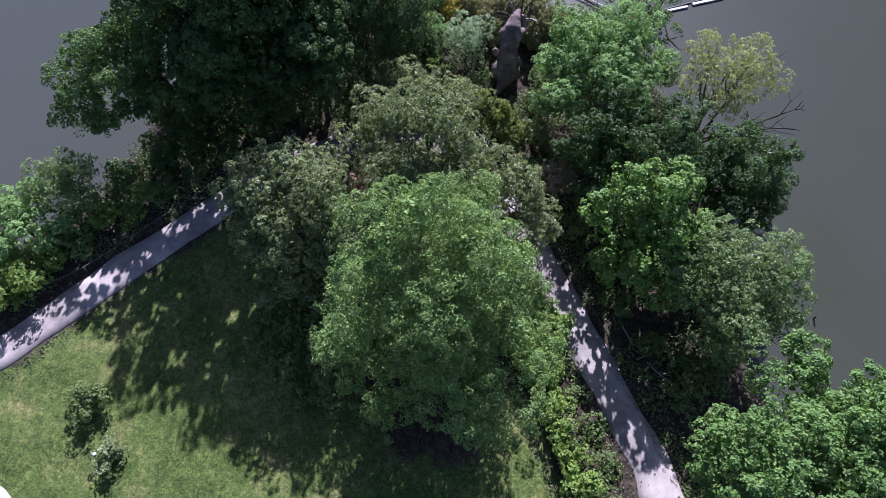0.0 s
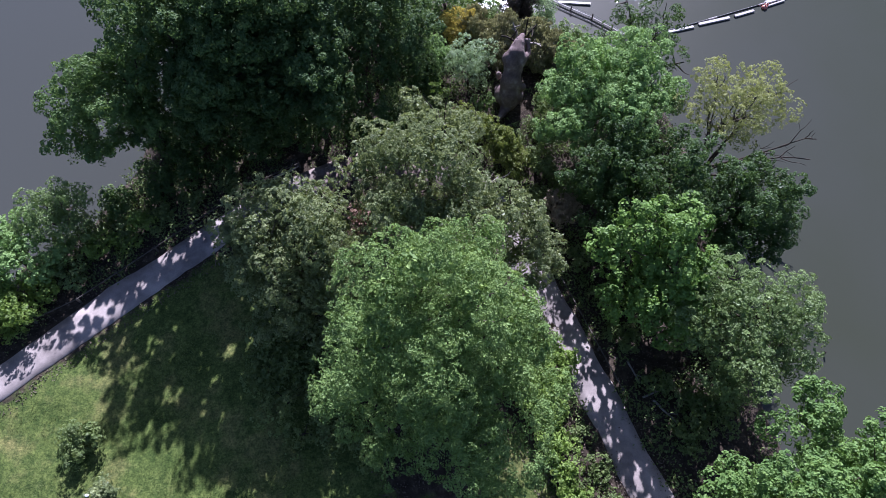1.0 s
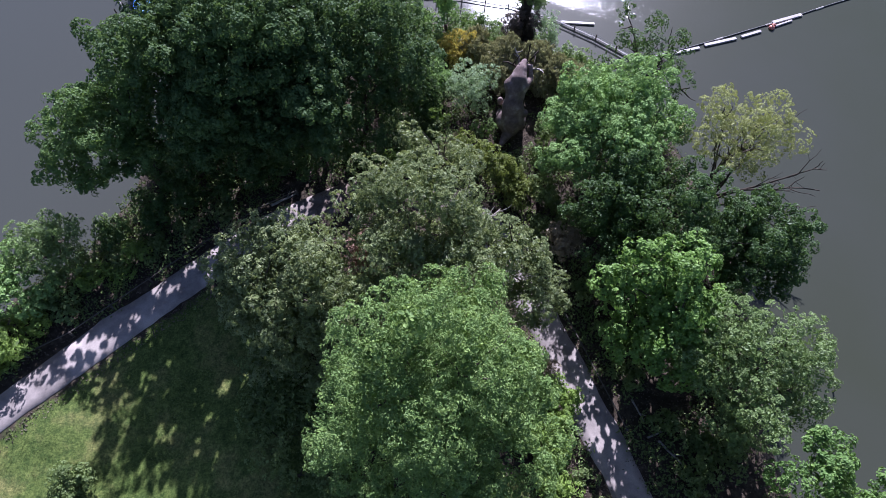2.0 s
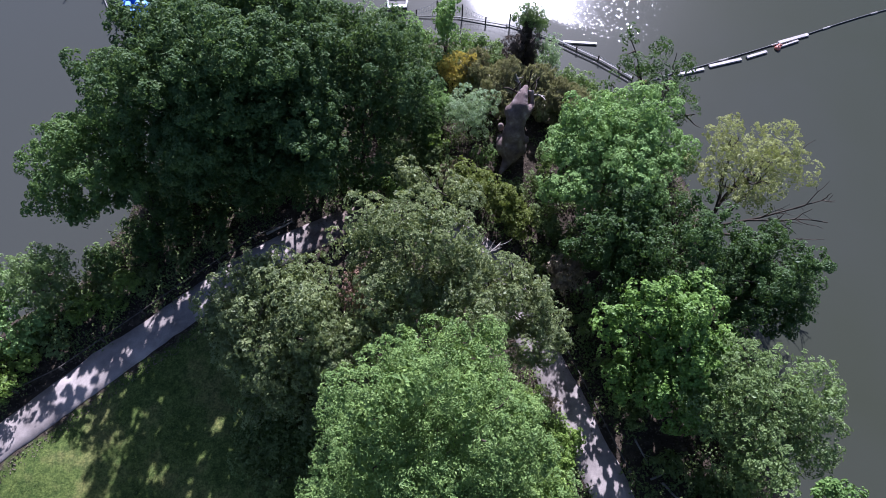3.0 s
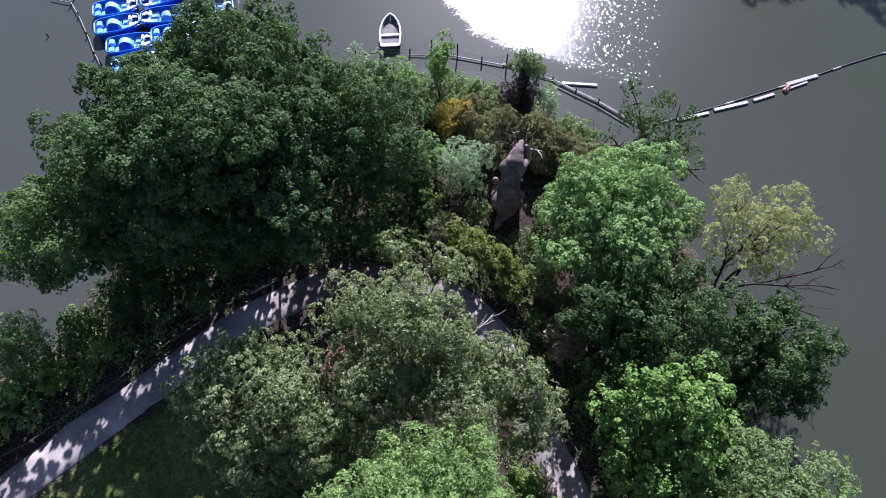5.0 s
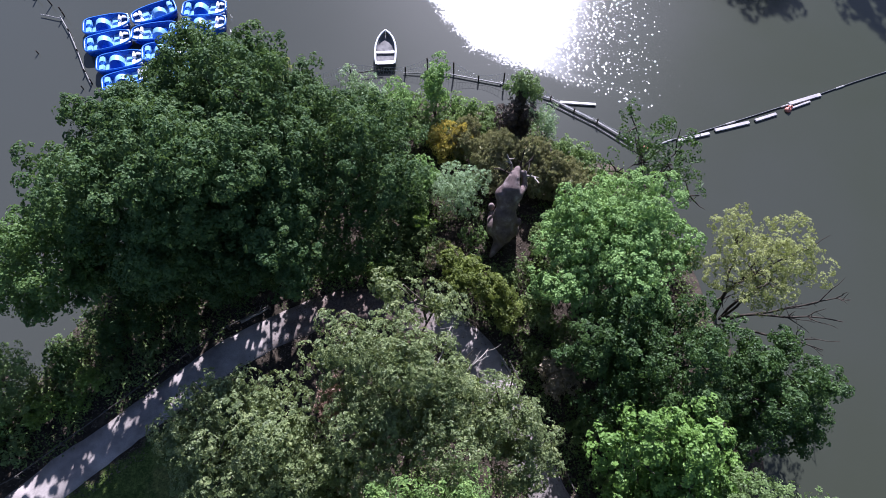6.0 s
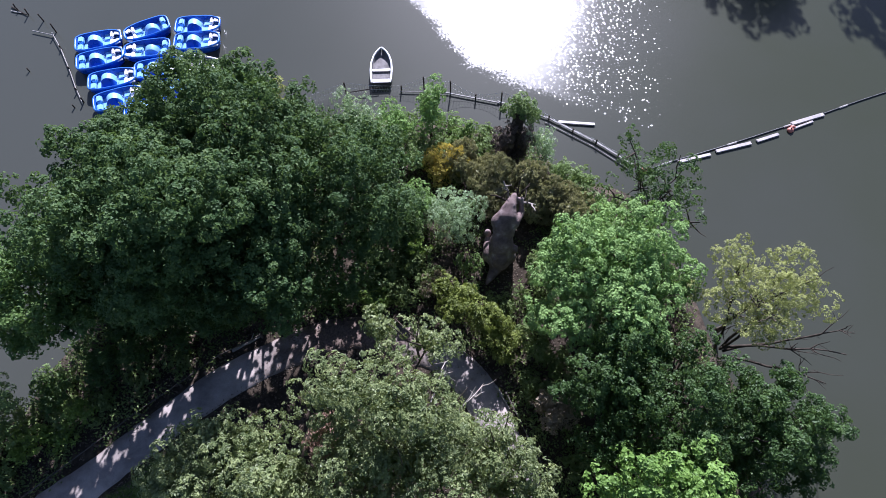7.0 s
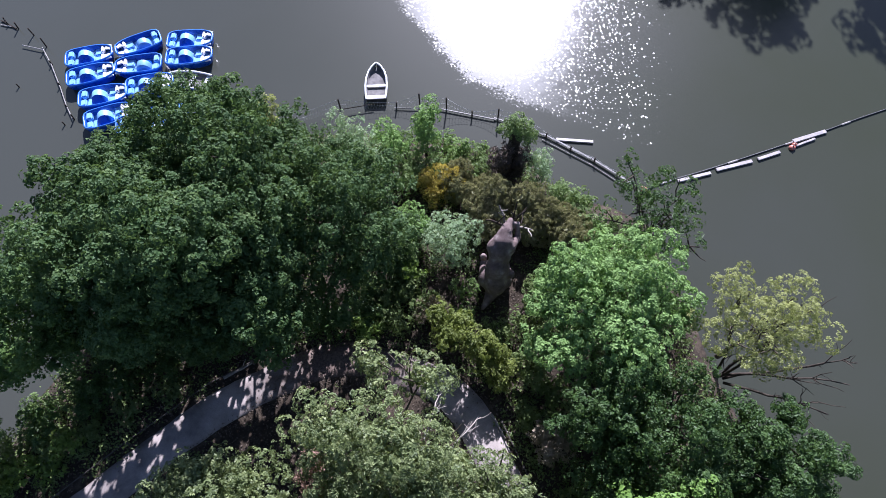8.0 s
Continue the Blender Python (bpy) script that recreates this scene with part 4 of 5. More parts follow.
    ("dry_bush", "dry brown shrub among green ones", 0.3, 23.6, 2.3, 0.7, "dry"),
    ("green_bush", "olive shrub above the path", -1.3, 22.9, 2.4, 0.8, "under"),
    ("green_bush", "olive shrub above the path", -2.5, 22.5, 2.3, 0.7, "bramble"),
    ("understorey_bush", "olive shrub beside the path", 4.8, 20.6, 2.6, 1.0, "under"),
    ("understorey_bush", "green shrub near the tip", -4.2, 32.0, 3.4, 1.3, "alder"),
    ("understorey_bush", "green shrub near the tip", -6.5, 32.8, 3.0, 1.3, "alder"),
    ("understorey_bush", "olive shrub near the tip", 3.7, 30.0, 2.3, 1.1, "broom"),
    ("understorey_bush", "olive shrub near the tip", 8.8, 27.4, 2.4, 1.1, "birch"),
):
    look_of = {"broom": dict(leaf=0.2, slim=0.08, droop=-1.6, tuft=0.2, per=22, bough=0.46, gap=0.0, ragged=0.1, upright=True), "gorse": dict(leaf=0.12, slim=0.22, droop=-1.2, per=18, upright=True),
               "silver": dict(leaf=0.08, per=14), "dry": dict(leaf=0.2, slim=0.12, droop=-1.4, per=14, upright=True)}.get(row[6], {})
    if row[0] in ("yellow_green_bush", "lawn_bush", "bramble_bush"):
        look_of = {**look_of, "fill": 40}
    bush(*row, shafts=1.56 if row[0] in ("understorey_bush", "waterside_bush", "shade_bush") else 9.0 if row[0] in ("yellow_green_bush", "lawn_bush", "bramble_bush") else 1.65, **look_of)

# ---------------------------------------------------------------- bare limbs of the pale willow and dead twigs of the oak
def bare_limbs(root_at, parent, tips, thick, material, name, label):
    rng = rng_next()
    for a, tip in tips:
        q = wobble(a, tip, rng, 8, 0.12, 0.06)
        chunks = [tube_arrays(q, np.linspace(thick, 0.025, 8), 6)]
        for _ in range(7):
            m = rng.integers(3, 8)
            way = unit(q[min(m, 7)] - q[m - 2]) + rng.normal(0, 0.55, 3)
            end = q[m] + way * rng.uniform(0.4, 1.1) * min(1.0, thick * 14)
            t = wobble(q[m], end, rng, 5, 0.2)
            chunks.append(tube_arrays(t, np.linspace(0.028, 0.01, 5), 5))
            chunks.append(tube_arrays(wobble(t[2], t[2] + rng.normal(0, 0.3, 3), rng, 4, 0.2), np.linspace(0.016, 0.008, 4), 4))
        v, f = join_arrays(chunks)
        child(name, raw_mesh(name, v - np.array(root_at), f, material, True), parent, label)


willow = [o for o in scene.objects if o.name.startswith("willow_tree")][0]
bare_limbs(willow.location, willow, [((13.6, 20.4, 1.2), (17.9, 19.4, 3.2)), ((13.7, 20.3, 1.0), (17.6, 20.3, 3.7)), ((13.7, 20.1, 1.0), (17.0, 18.3, 2.7)),
                                     ((13.4, 20.4, 0.9), (12.7, 20.9, 4.7)), ((13.6, 20.4, 1.0), (15.6, 21.8, 5.0)), ((13.6, 20.4, 1.0), (14.2, 20.6, 5.0))],
           0.075, DARK_BARK, "bare_limb", "bare dark limb reaching over the water")
bend_oak = [o for o in scene.objects if "bend" in str(o.get("label"))][0]
bare_limbs(bend_oak.location, bend_oak, [((0.4, 16.8, 6.0), (0.9, 18.5, 5.2)), ((1.2, 16.4, 5.0), (2.3, 17.7, 4.5))], 0.028, PALE_BARK, "dead_branch", "bleached dead branch")


# ---------------------------------------------------------------- statue
def ground_sloth_statue():
    """Large animal figure reared against a dead tree, as one skin over rounded masses."""
    bm = bmesh.new()

    def mass(c, r, rx=0, ry=0, rz=0):
        bmesh.ops.create_icosphere(bm, subdivisions=3, radius=1, matrix=pose(*c, rx, ry, rz) @ Matrix.Diagonal((*r, 1)))

    def limb(a, b, r0, r1, n=7):
        for i in range(n):
            s = i / (n - 1)
            q = [a[k] + (b[k] - a[k]) * s for k in range(3)]
            rr = r0 + (r1 - r0) * s
            mass(q, (rr, rr, rr))

    mass((0, -0.1, 0.7), (0.55, 0.6, 0.85))
    mass((0.03, 0.12, 1.45), (0.55, 0.5, 0.85), -14)
    mass((0.1, 0.5, 2.2), (0.5, 0.42, 0.75), -20)
    mass((0.18, 0.8, 2.72), (0.45, 0.36, 0.4))
    mass((0.23, 0.98, 2.88), (0.36, 0.36, 0.3), 20)
    mass((0.3, 1.2, 3.02), (0.27, 0.36, 0.23), 15, 0, -14)
    mass((0.41, 1.52, 3.06), (0.17, 0.3, 0.15), 5, 0, -22)
    mass((-0.24, 0.66, 2.5), (0.26, 0.3, 0.36))
    mass((0.52, 0.7, 2.45), (0.24, 0.3, 0.36))
    for sx in (-1, 1):
        mass((0.48 * sx, 0.2, 0.6), (0.28, 0.5, 0.48), 0, 0, 10 * sx)
        limb((0.52 * sx, 0.5, 0.5), (0.52 * sx, 0.95, -0.05), 0.24, 0.2)
        mass((0.52 * sx, 1.1, -0.08), (0.2, 0.36, 0.14))
        mass((0.27 + 0.17 * sx, 1.12, 3.16), (0.07, 0.1, 0.1))
        limb((0.18 + 0.42 * sx, 0.8, 2.5), (0.42 + 0.42 * sx, 1.3, 2.25), 0.2, 0.16)
        limb((0.42 + 0.42 * sx, 1.3, 2.25), (0.7 + 0.1 * sx, 1.7, 2.75), 0.15, 0.11)
    mass((-0.58, 0.82, 1.2), (0.17, 0.17, 0.26))
    mass((0.68, 0.05, 1.25), (0.15, 0.2, 0.22))
    limb((-0.15, -0.55, 0.35), (-0.5, -1.15, 0.1), 0.28, 0.1)
    me = bpy.data.meshes.new("animal_statue")
    bm.to_mesh(me)
    bm.free()
    me.materials.append(STATUE)
    ob = new("animal_statue", me)
    rm = ob.modifiers.new("skin", "REMESH")
    rm.mode, rm.voxel_size, rm.use_smooth_shade = "VOXEL", 0.06, True
    sm = ob.modifiers.new("soften", "SMOOTH")
    sm.factor, sm.iterations = 0.6, 6
    ob.matrix_basis = pose(3.5, 24.8, land_height(3.42, 24.75) + 0.15, 0, 0, -4) @ Matrix.Diagonal((1.06, 1.08, 1.1, 1))
    return tagged(ob, "weathered brown statue of a reared animal among shrubs", "statue")


ground_sloth_statue()


def dead_tree(x, y, h):
    rng = rng_next()
    z0 = land_height(x, y)
    root = thing("dead_tree", x, y, z0 - 0.05, 0, "bare dead tree trunk grasped by the statue", "tree")
    pts = wobble((0, 0, -0.1), (0.0, 0.05, h), rng, 8, 0.06)
    child("trunk", raw_mesh("trunk", *tube_arrays(pts, np.linspace(0.24, 0.12, 8), 9), DARK_BARK, True), root)
    for i, tip in enumerate(((-1.2, 0.15, h + 0.5), (-0.6, 0.6, h + 1.0), (0.6, 0.3, h + 1.0), (0.9, -0.25, h + 0.25), (0.2, 0.7, h + 1.15))):
        q = wobble(pts[-1 - i % 3], tip, rng, 6, 0.14, 0.06)
        chunks = [tube_arrays(q, np.linspace(0.09, 0.03, 6), 6)]
        for _ in range(2):
            m = rng.integers(2, 5)
            chunks.append(tube_arrays(wobble(q[m], q[m] + rng.normal(0, 0.22, 3) + [0, 0, 0.25], rng, 4, 0.15), np.linspace(0.045, 0.018, 4), 5))
        child("branch", raw_mesh("branch", *join_arrays(chunks), PALE_BARK if i % 2 else DARK_BARK, True), root)


dead_tree(4.2, 26.5, 3.0)


def ivy_stump(x, y, h):
    rng = rng_next()
    z0 = land_height(x, y)
    root = thing("ivy_clad_stump", x, y, z0 - 0.05, 0, "dark broken stump topped with ivy at the shore", "tree stump")
    pts = wobble((0, -0.2, -0.1), (0.3, 0.6, h), rng, 8, 0.12)
    child("trunk", raw_mesh("trunk", *tube_arrays(pts, np.linspace(0.4, 0.28, 8), 10), DARK_BARK, True), root)
    v, f = canopy_gaps(foliage([(0.3, 0.7, h, 0.85, 0.7, 0.75), (0.85, 0.7, h - 0.4, 0.55, 0.5, 0.5)], rng, bough=0.4, tuft=0.26, per=30, leaf=0.085, gap=0.0, fill=60, ragged=0.15, dome=0.5), 9.0)
    child("ivy", raw_mesh("ivy", v, f, LEAF["birch"]), root)
    v, f = canopy_gaps(foliage([(-0.3, -0.1, h * 0.45, 0.7, 0.65, h * 0.45), (0.45, 0.0, h * 0.4, 0.6, 0.55, h * 0.4)], rng, bough=0.45, tuft=0.28, per=16, leaf=0.22, slim=0.1, upright=True), 9.0)
    tagged(child("dead_brush", raw_mesh("dead_brush", v, f, LEAF["litter"]), root), kind="stuff")


ivy_stump(4.5, 31.4, 3.5)


# ---------------------------------------------------------------- boats
def loft(sections):
    """Quads through rings of equally many points."""
    n, m = len(sections), len(sections[0])
    v = np.array(sections, float).reshape(-1, 3)
    i, j = np.meshgrid(np.arange(n - 1), np.arange(m - 1), indexing="ij")
    f = np.stack([i * m + j, (i + 1) * m + j, (i + 1) * m + j + 1, i * m + j + 1], -1).reshape(-1, 4)
    return v, f


def rim_outline(length, width, n=32, power=3.4, taper=0.0):
    pts = []
    for k in range(n):
        a = 2 * math.pi * k / n
        cx, sy = math.cos(a), math.sin(a)
        q = (abs(cx) ** power + abs(sy) ** power) ** (-1 / power)
        x = cx * q * length / 2
        w = width / 2 * (1 - taper * max(0.0, x / (length / 2)) ** 2)
        pts.append((x, sy * q * w))
    return pts


def ring_wall(outlines, close=True):
    """A skin through closed outlines: (outline, scale, z) rows."""
    rings = []
    for pts, s, z in outlines:
        row = [(px * s[0], py * s[1], z) for px, py in pts]
        rings.append(row + row[:1])
    return loft(rings)


def pedalo():
    root = thing("pedal_boat", 0, 0, 0, 0, "blue plastic pedal boat moored beside others", "pedal boat", "moored pedal boats")
    o = rim_outline(2.9, 1.5, 36, 5.0, 0.28)
    hull = ring_wall([(o, (0.8, 0.74), -0.12), (o, (0.93, 0.9), 0.08), (o, (0.98, 0.97), 0.36), (o, (1.0, 1.0), 0.56), (o, (0.97, 0.95), 0.6), (o, (0.94, 0.9), 0.58),
                      (o, (0.9, 0.84), 0.2), (o, (0.5, 0.5), 0.17), (o, (0.01, 0.01), 0.17)])
    child("hull", raw_mesh("hull", *hull, BLUE, True), root)
    band = ring_wall([(o, (1.004, 1.008), 0.5), (o, (1.012, 1.022), 0.56), (o, (0.985, 0.97), 0.625), (o, (0.955, 0.925), 0.605)])
    child("rim", raw_mesh("rim", *band, RIM_BLUE, True), root, "raised blue rim")
    floor = ring_wall([(o, (0.89, 0.82), 0.2), (o, (0.8, 0.7), 0.21), (o, (0.01, 0.01), 0.21)])
    child("floor_tray", raw_mesh("floor_tray", *floor, SKY_BLUE, True), root, "light blue moulded floor")
    # drum-shaped paddle housing: light roof, dark end faces, sun and shade in the colour
    ang = np.linspace(0, math.pi, 13)
    roof = [[(-0.28 - 0.46 * math.cos(a) * k, y, 0.2 + 0.54 * math.sin(a) * k) for a in ang] for y, k in ((-0.1, 1.0), (0.3, 1.0), (0.36, 0.94), (0.38, 0.0))]
    drum = child("paddle_housing", raw_mesh("paddle_housing", *loft(roof), SKY_BLUE, True), root, "domed paddle housing, light blue for its sunlit top")
    face = [[(-0.28 - 0.455 * math.cos(a), y, 0.2 + 0.53 * math.sin(a) * k) for a in ang] for y, k in ((-0.52, 0.0), (-0.3, 0.55), (-0.102, 1.0))]
    child("housing_front", raw_mesh("housing_front", *loft(face), BLUE, True), drum, "dark blue sloping face of the housing")
    for sy in (-0.34, 0.36):
        bm = bmesh.new()
        box(bm, 0.55, sy, 0.28, 0.5, 0.56, 0.16, 0, 0.05)
        seat = part("seat", bm, SKY_BLUE, root, "light blue moulded seat")
        bm = bmesh.new()
        box(bm, 0.84, sy, 0.42, 0.2, 0.5, 0.26, 0, 0.05)
        part("backrest", bm, WHITE, seat, "white seat back")
        bm = bmesh.new()
        box(bm, 1.17, sy * 1.15, 0.5, 0.36, 0.44, 0.08, 14 * (1 if sy < 0 else -1), 0.03)
        part("corner_deck", bm, WHITE, root, "white corner deck")
        bm = bmesh.new()
        box(bm, -1.1, sy * 1.0, 0.42, 0.34, 0.5, 0.3, 0, 0.06)
        part("bow_step", bm, SKY_BLUE, root, "light blue bow moulding")
        bm = bmesh.new()
        box(bm, 0.08, sy * 1.2, 0.24, 0.34, 0.2, 0.1, 0, 0.03)
        part("footrest", bm, SKY_BLUE, root)
    bm = bmesh.new()
    box(bm, 0.3, 0.02, 0.42, 0.04, 0.04, 0.4, 0, 0.01)
    part("steering_lever", bm, WHITE, root)
    return root


first = pedalo()
first.matrix_basis = pose(-21.2, 41.2, 0.0, 0, 0, 14)
for px, py, turn in ((-20.7, 39.65, 17), (-18.3, 42.15, 206), (-17.9, 40.4, 188), (-15.05, 42.45, 3), (-14.85, 41.05, 5), (-19.5, 37.95, 13), (-18.75, 36.4, 20),
                     (-16.85, 38.8, 12), (-15.1, 37.0, 2), (-16.7, 35.7, 6)):
    copy_thing(first, pose(px, py, 0.0, 0, 0, turn))


def rowing_boat(x, y, turn, label):
    root = thing("rowing_boat", x, y, 0, turn, label, "rowing boat")
    st = [(-1.36, 0.56), (-0.9, 0.62), (-0.3, 0.65), (0.3, 0.61), (0.8, 0.47), (1.15, 0.27), (1.38, 0.04)]

    def half(s, zoff, inset):
        rows = []
        for px, w in st:
            w = max(0.02, w - inset)
            sheer = 0.4 + 0.1 * max(0, px / 1.38) ** 2
            rows.append([(px * s, -w, sheer + zoff), (px * s, -w * 0.9, 0.12), (px * s, -w * 0.5, -0.05), (px * s, 0, -0.1),
                         (px * s, w * 0.5, -0.05), (px * s, w * 0.9, 0.12), (px * s, w, sheer + zoff)])
        return rows

    out = loft(half(1.0, 0, 0))
    shell = child("hull", raw_mesh("hull", *out, DARK, True), root, "dark outer hull")
    inner = half(0.97, -0.01, 0.05)
    inner = [[(a, b, max(c, 0.2)) for a, b, c in row] for row in inner]
    child("inner_floor", raw_mesh("inner_floor", *loft(inner), GREY_FLOOR, True), root, "worn grey inside")
    loop = [(px, -w, 0.42 + 0.1 * max(0, px / 1.38) ** 2) for px, w in st] + [(px, w, 0.42 + 0.1 * max(0, px / 1.38) ** 2) for px, w in reversed(st)]
    child("gunwale", raw_mesh("gunwale", *tube_arrays(loop, [0.06] * len(loop), 8), WHITE, True), shell, "white gunwale")
    for tx, tw, name in ((-0.25, 1.22, "thwart"), (-1.12, 1.06, "stern_seat")):
        bm = bmesh.new()
        box(bm, tx, 0, 0.3, 0.17 if name == "thwart" else 0.26, tw, 0.04, 0, 0.01)
        part(name, bm, WHITE, root, "white seat board")
    bm = bmesh.new()
    box(bm, -1.37, 0, 0.2, 0.05, 1.06, 0.44, 0, 0.012)
    part("transom", bm, DARK, shell, "dark transom")
    return root


rowing_boat(-3.05, 38.8, 92, "small white-rimmed rowing boat moored at the fence")
rowing_boat(-11.3, 36.5, 205, "pale rowing boat half under the oak's branches")
rowing_boat(-14.6, 39.2, 168, "white-rimmed rowing boat among pedal boats under the oak")


# ---------------------------------------------------------------- fences and booms on the water
def pole(bm, a, b, r=0.05):
    v, f = tube_arrays(np.array([a, (np.array(a) + np.array(b)) / 2, b]), [r, r * 0.95, r * 0.9], 7)
    vs = [bm.verts.new(p) for p in v]
    for q in f:
        bm.faces.new([vs[i] for i in q])
    bm.faces.new(vs[-7:])


def water_fence(name, posts, rails, label, netted=True):
    """Driven posts with rails and netting cords between them."""
    root = thing(name, posts[0][0], posts[0][1], 0, 0, label, "fence")
    o = np.array([posts[0][0], posts[0][1], 0])
    for x, y, h, lean in posts:
        bm = bmesh.new()
        pole(bm, np.array([x, y, -0.9]) - o, np.array([x + lean, y, h]) - o, 0.05)
        part("post", bm, POST_WOOD, root)
    for a, b in zip(posts, posts[1:]) if netted else ():
        for s in (0.5, 0.95):
            p, q = np.array([a[0], a[1], a[2] * s]) - o, np.array([b[0], b[1], b[2] * s]) - o
            line = np.array([p + (q - p) * t + np.array([0, 0, -0.1 * math.sin(math.pi * t)]) for t in np.linspace(0, 1, 7)])
            child("netting_cord", raw_mesh("netting_cord", *tube_arrays(line, [0.007] * 7, 4), NET), root)
        chunks = []
        span = int(math.hypot(b[0] - a[0], b[1] - a[1]) / 0.16)
        for k in range(1, span):
            t = k / span
            foot = np.array([a[0] + (b[0] - a[0]) * t, a[1] + (b[1] - a[1]) * t, 0.02]) - o
            high = np.array([0, 0, (a[2] + (b[2] - a[2]) * t) * 0.95 - 0.1 * math.sin(math.pi * t)])
            for slope in (-0.14, 0.14):
                side = np.array([(b[0] - a[0]) / span, (b[1] - a[1]) / span, 0]) * slope * 6
                chunks.append(tube_arrays(np.array([foot, foot + high / 2 + side / 2, foot + high + side]), [0.004] * 3, 3))
        if chunks:
            child("netting", raw_mesh("netting", *join_arrays(chunks), NET), root, "fine grey netting")
    for a, b, w, mat in rails:
        d = np.array(b) - np.array(a)
        bm = bmesh.new()
        c = (np.array(a) + np.array(b)) / 2 - o
        box(bm, *c, float(np.hypot(d[0], d[1])), w * 0.5, 0.06, math.degrees(math.atan2(d[1], d[0])), 0.015)
        part("rail", bm, mat, root)
    return root


water_fence("water_fence",
            [(-9.50, 35.30, 0.8, 0), (-5.10, 37.00, 0.95, -0.05), (-1.85, 37.05, 0.55, 0.1), (-0.40, 37.25, 1.05, 0), (1.20, 36.90, 1.05, 0), (2.70, 36.35, 0.5, 0), (4.20, 36.10, 0.95, 0.03),
             (5.65, 35.75, 0.9, 0), (6.95, 34.75, 0.4, 0), (8.25, 33.80, 0.4, 0), (9.50, 32.95, 0.45, 0), (10.65, 32.05, 0.4, 0), (11.35, 31.30, 0.4, 0)],
            [((-5.20, 36.75, 0.3), (-3.10, 37.15, 0.28), 0.09, POST_WOOD), ((-1.90, 37.00, 0.1), (1.15, 36.80, 0.1), 0.09, GREY_WOOD), ((0.90, 36.85, 0.12), (4.10, 36.00, 0.1), 0.16, GREY_WOOD),
             ((4.00, 36.15, 0.1), (6.90, 34.80, 0.1), 0.18, GREY_WOOD), ((6.80, 34.90, 0.12), (9.40, 33.10, 0.1), 0.2, GREY_WOOD), ((6.70, 34.55, 0.06), (9.30, 32.75, 0.06), 0.1, GREY_WOOD),
             ((9.30, 33.20, 0.12), (11.35, 31.45, 0.1), 0.22, GREY_WOOD), ((9.20, 32.85, 0.06), (11.10, 31.20, 0.06), 0.1, GREY_WOOD)],
            "dark posts with sagging netting and bleached floating rails")
water_fence("water_fence",
            [(-28.1, 44.85, 0.35, 0.1), (-27.6, 44.5, 0.3, -0.1), (-27.0, 44.15, 0.55, 0.12), (-25.65, 43.55, 0.6, -0.12), (-24.6, 42.5, 0.75, 0.05), (-23.75, 40.95, 0.35, 0), (-22.7, 39.15, 0.35, 0), (-21.75, 37.4, 0.4, 0), (-21.2, 36.55, 0.45, 0.1)],
            [((-26.1, 42.55, 0.12), (-24.55, 42.1, 0.15), 0.1, GREY_WOOD), ((-24.7, 42.3, 0.2), (-23.7, 40.85, 0.18), 0.1, GREY_WOOD), ((-23.85, 41.1, 0.16), (-22.65, 39.05, 0.14), 0.09, GREY_WOOD),
             ((-22.75, 39.25, 0.15), (-21.7, 37.3, 0.13), 0.09, GREY_WOOD), ((-21.8, 37.5, 0.15), (-21.1, 36.4, 0.12), 0.09, GREY_WOOD), ((-28.3, 44.9, 0.08), (-27.0, 44.1, 0.06), 0.16, POST_WOOD), ((-28.2, 44.5, 0.06), (-27.4, 44.3, 0.06), 0.12, GREY_WOOD)],
            "old leaning stakes and bleached poles round the moored boats", netted=False)
for sx, sy, tilt in ((-25.2, 39.1, 0.12), (-21.5, 36.1, 0.1), (17.6, 10.5, 0.04)):
    bm = bmesh.new()
    pole(bm, (0, 0, -0.8), (-tilt, 0.05, 0.28), 0.045)
    stick = thing("mooring_stake", sx, sy, 0, 0, "short dark stake standing in the lake", "stake", "stakes in the lake")
    part("stake", bm, POST_WOOD, stick)


def floating_boom():
    root = thing("floating_boom", 13.0, 31.4, 0.0, 0, "dark floating pipe boom across the lake", "boom")
    line = smooth_line([(11.9, 31.0), (13.6, 31.66), (15.3, 32.2), (17.5, 32.95), (19.9, 33.8), (22.0, 34.55), (25.6, 35.95), (29, 37.1), (34, 38.4), (46, 41)], 0.5)
    v = np.concatenate([line - [13.0, 31.4], np.full((len(line), 1), 0.04)], 1)
    child("pipe", raw_mesh("pipe", *tube_arrays(v, [0.038] * len(v), 8), DARK, True), root)
    for k in range(2, len(v) - 4, 7):
        child("collar", raw_mesh("collar", *tube_arrays(v[k:k + 2] * [1, 1, 1], [0.055, 0.055], 8), GREY_WOOD), root)
    return root


floating_boom()
for ax, ay, bx, by, w in ((13.95, 31.6, 15.85, 32.1, 0.2), (16.2, 32.3, 18.3, 32.86, 0.22), (18.65, 32.98, 20.0, 33.46, 0.2), (20.9, 34.18, 22.95, 34.86, 0.24), (20.95, 33.85, 22.2, 34.35, 0.13),
                         (7.5, 34.55, 9.6, 34.33, 0.2)):
    pl = thing("float_plank", (ax + bx) / 2, (ay + by) / 2, 0.03, math.degrees(math.atan2(by - ay, bx - ax)), "bleached float plank lying on the water", "plank", "planks along the boom")
    bm = bmesh.new()
    box(bm, 0, 0, 0.03, math.hypot(bx - ax, by - ay), w, 0.1, 0, 0.02)
    part("plank", bm, FLOAT, pl)
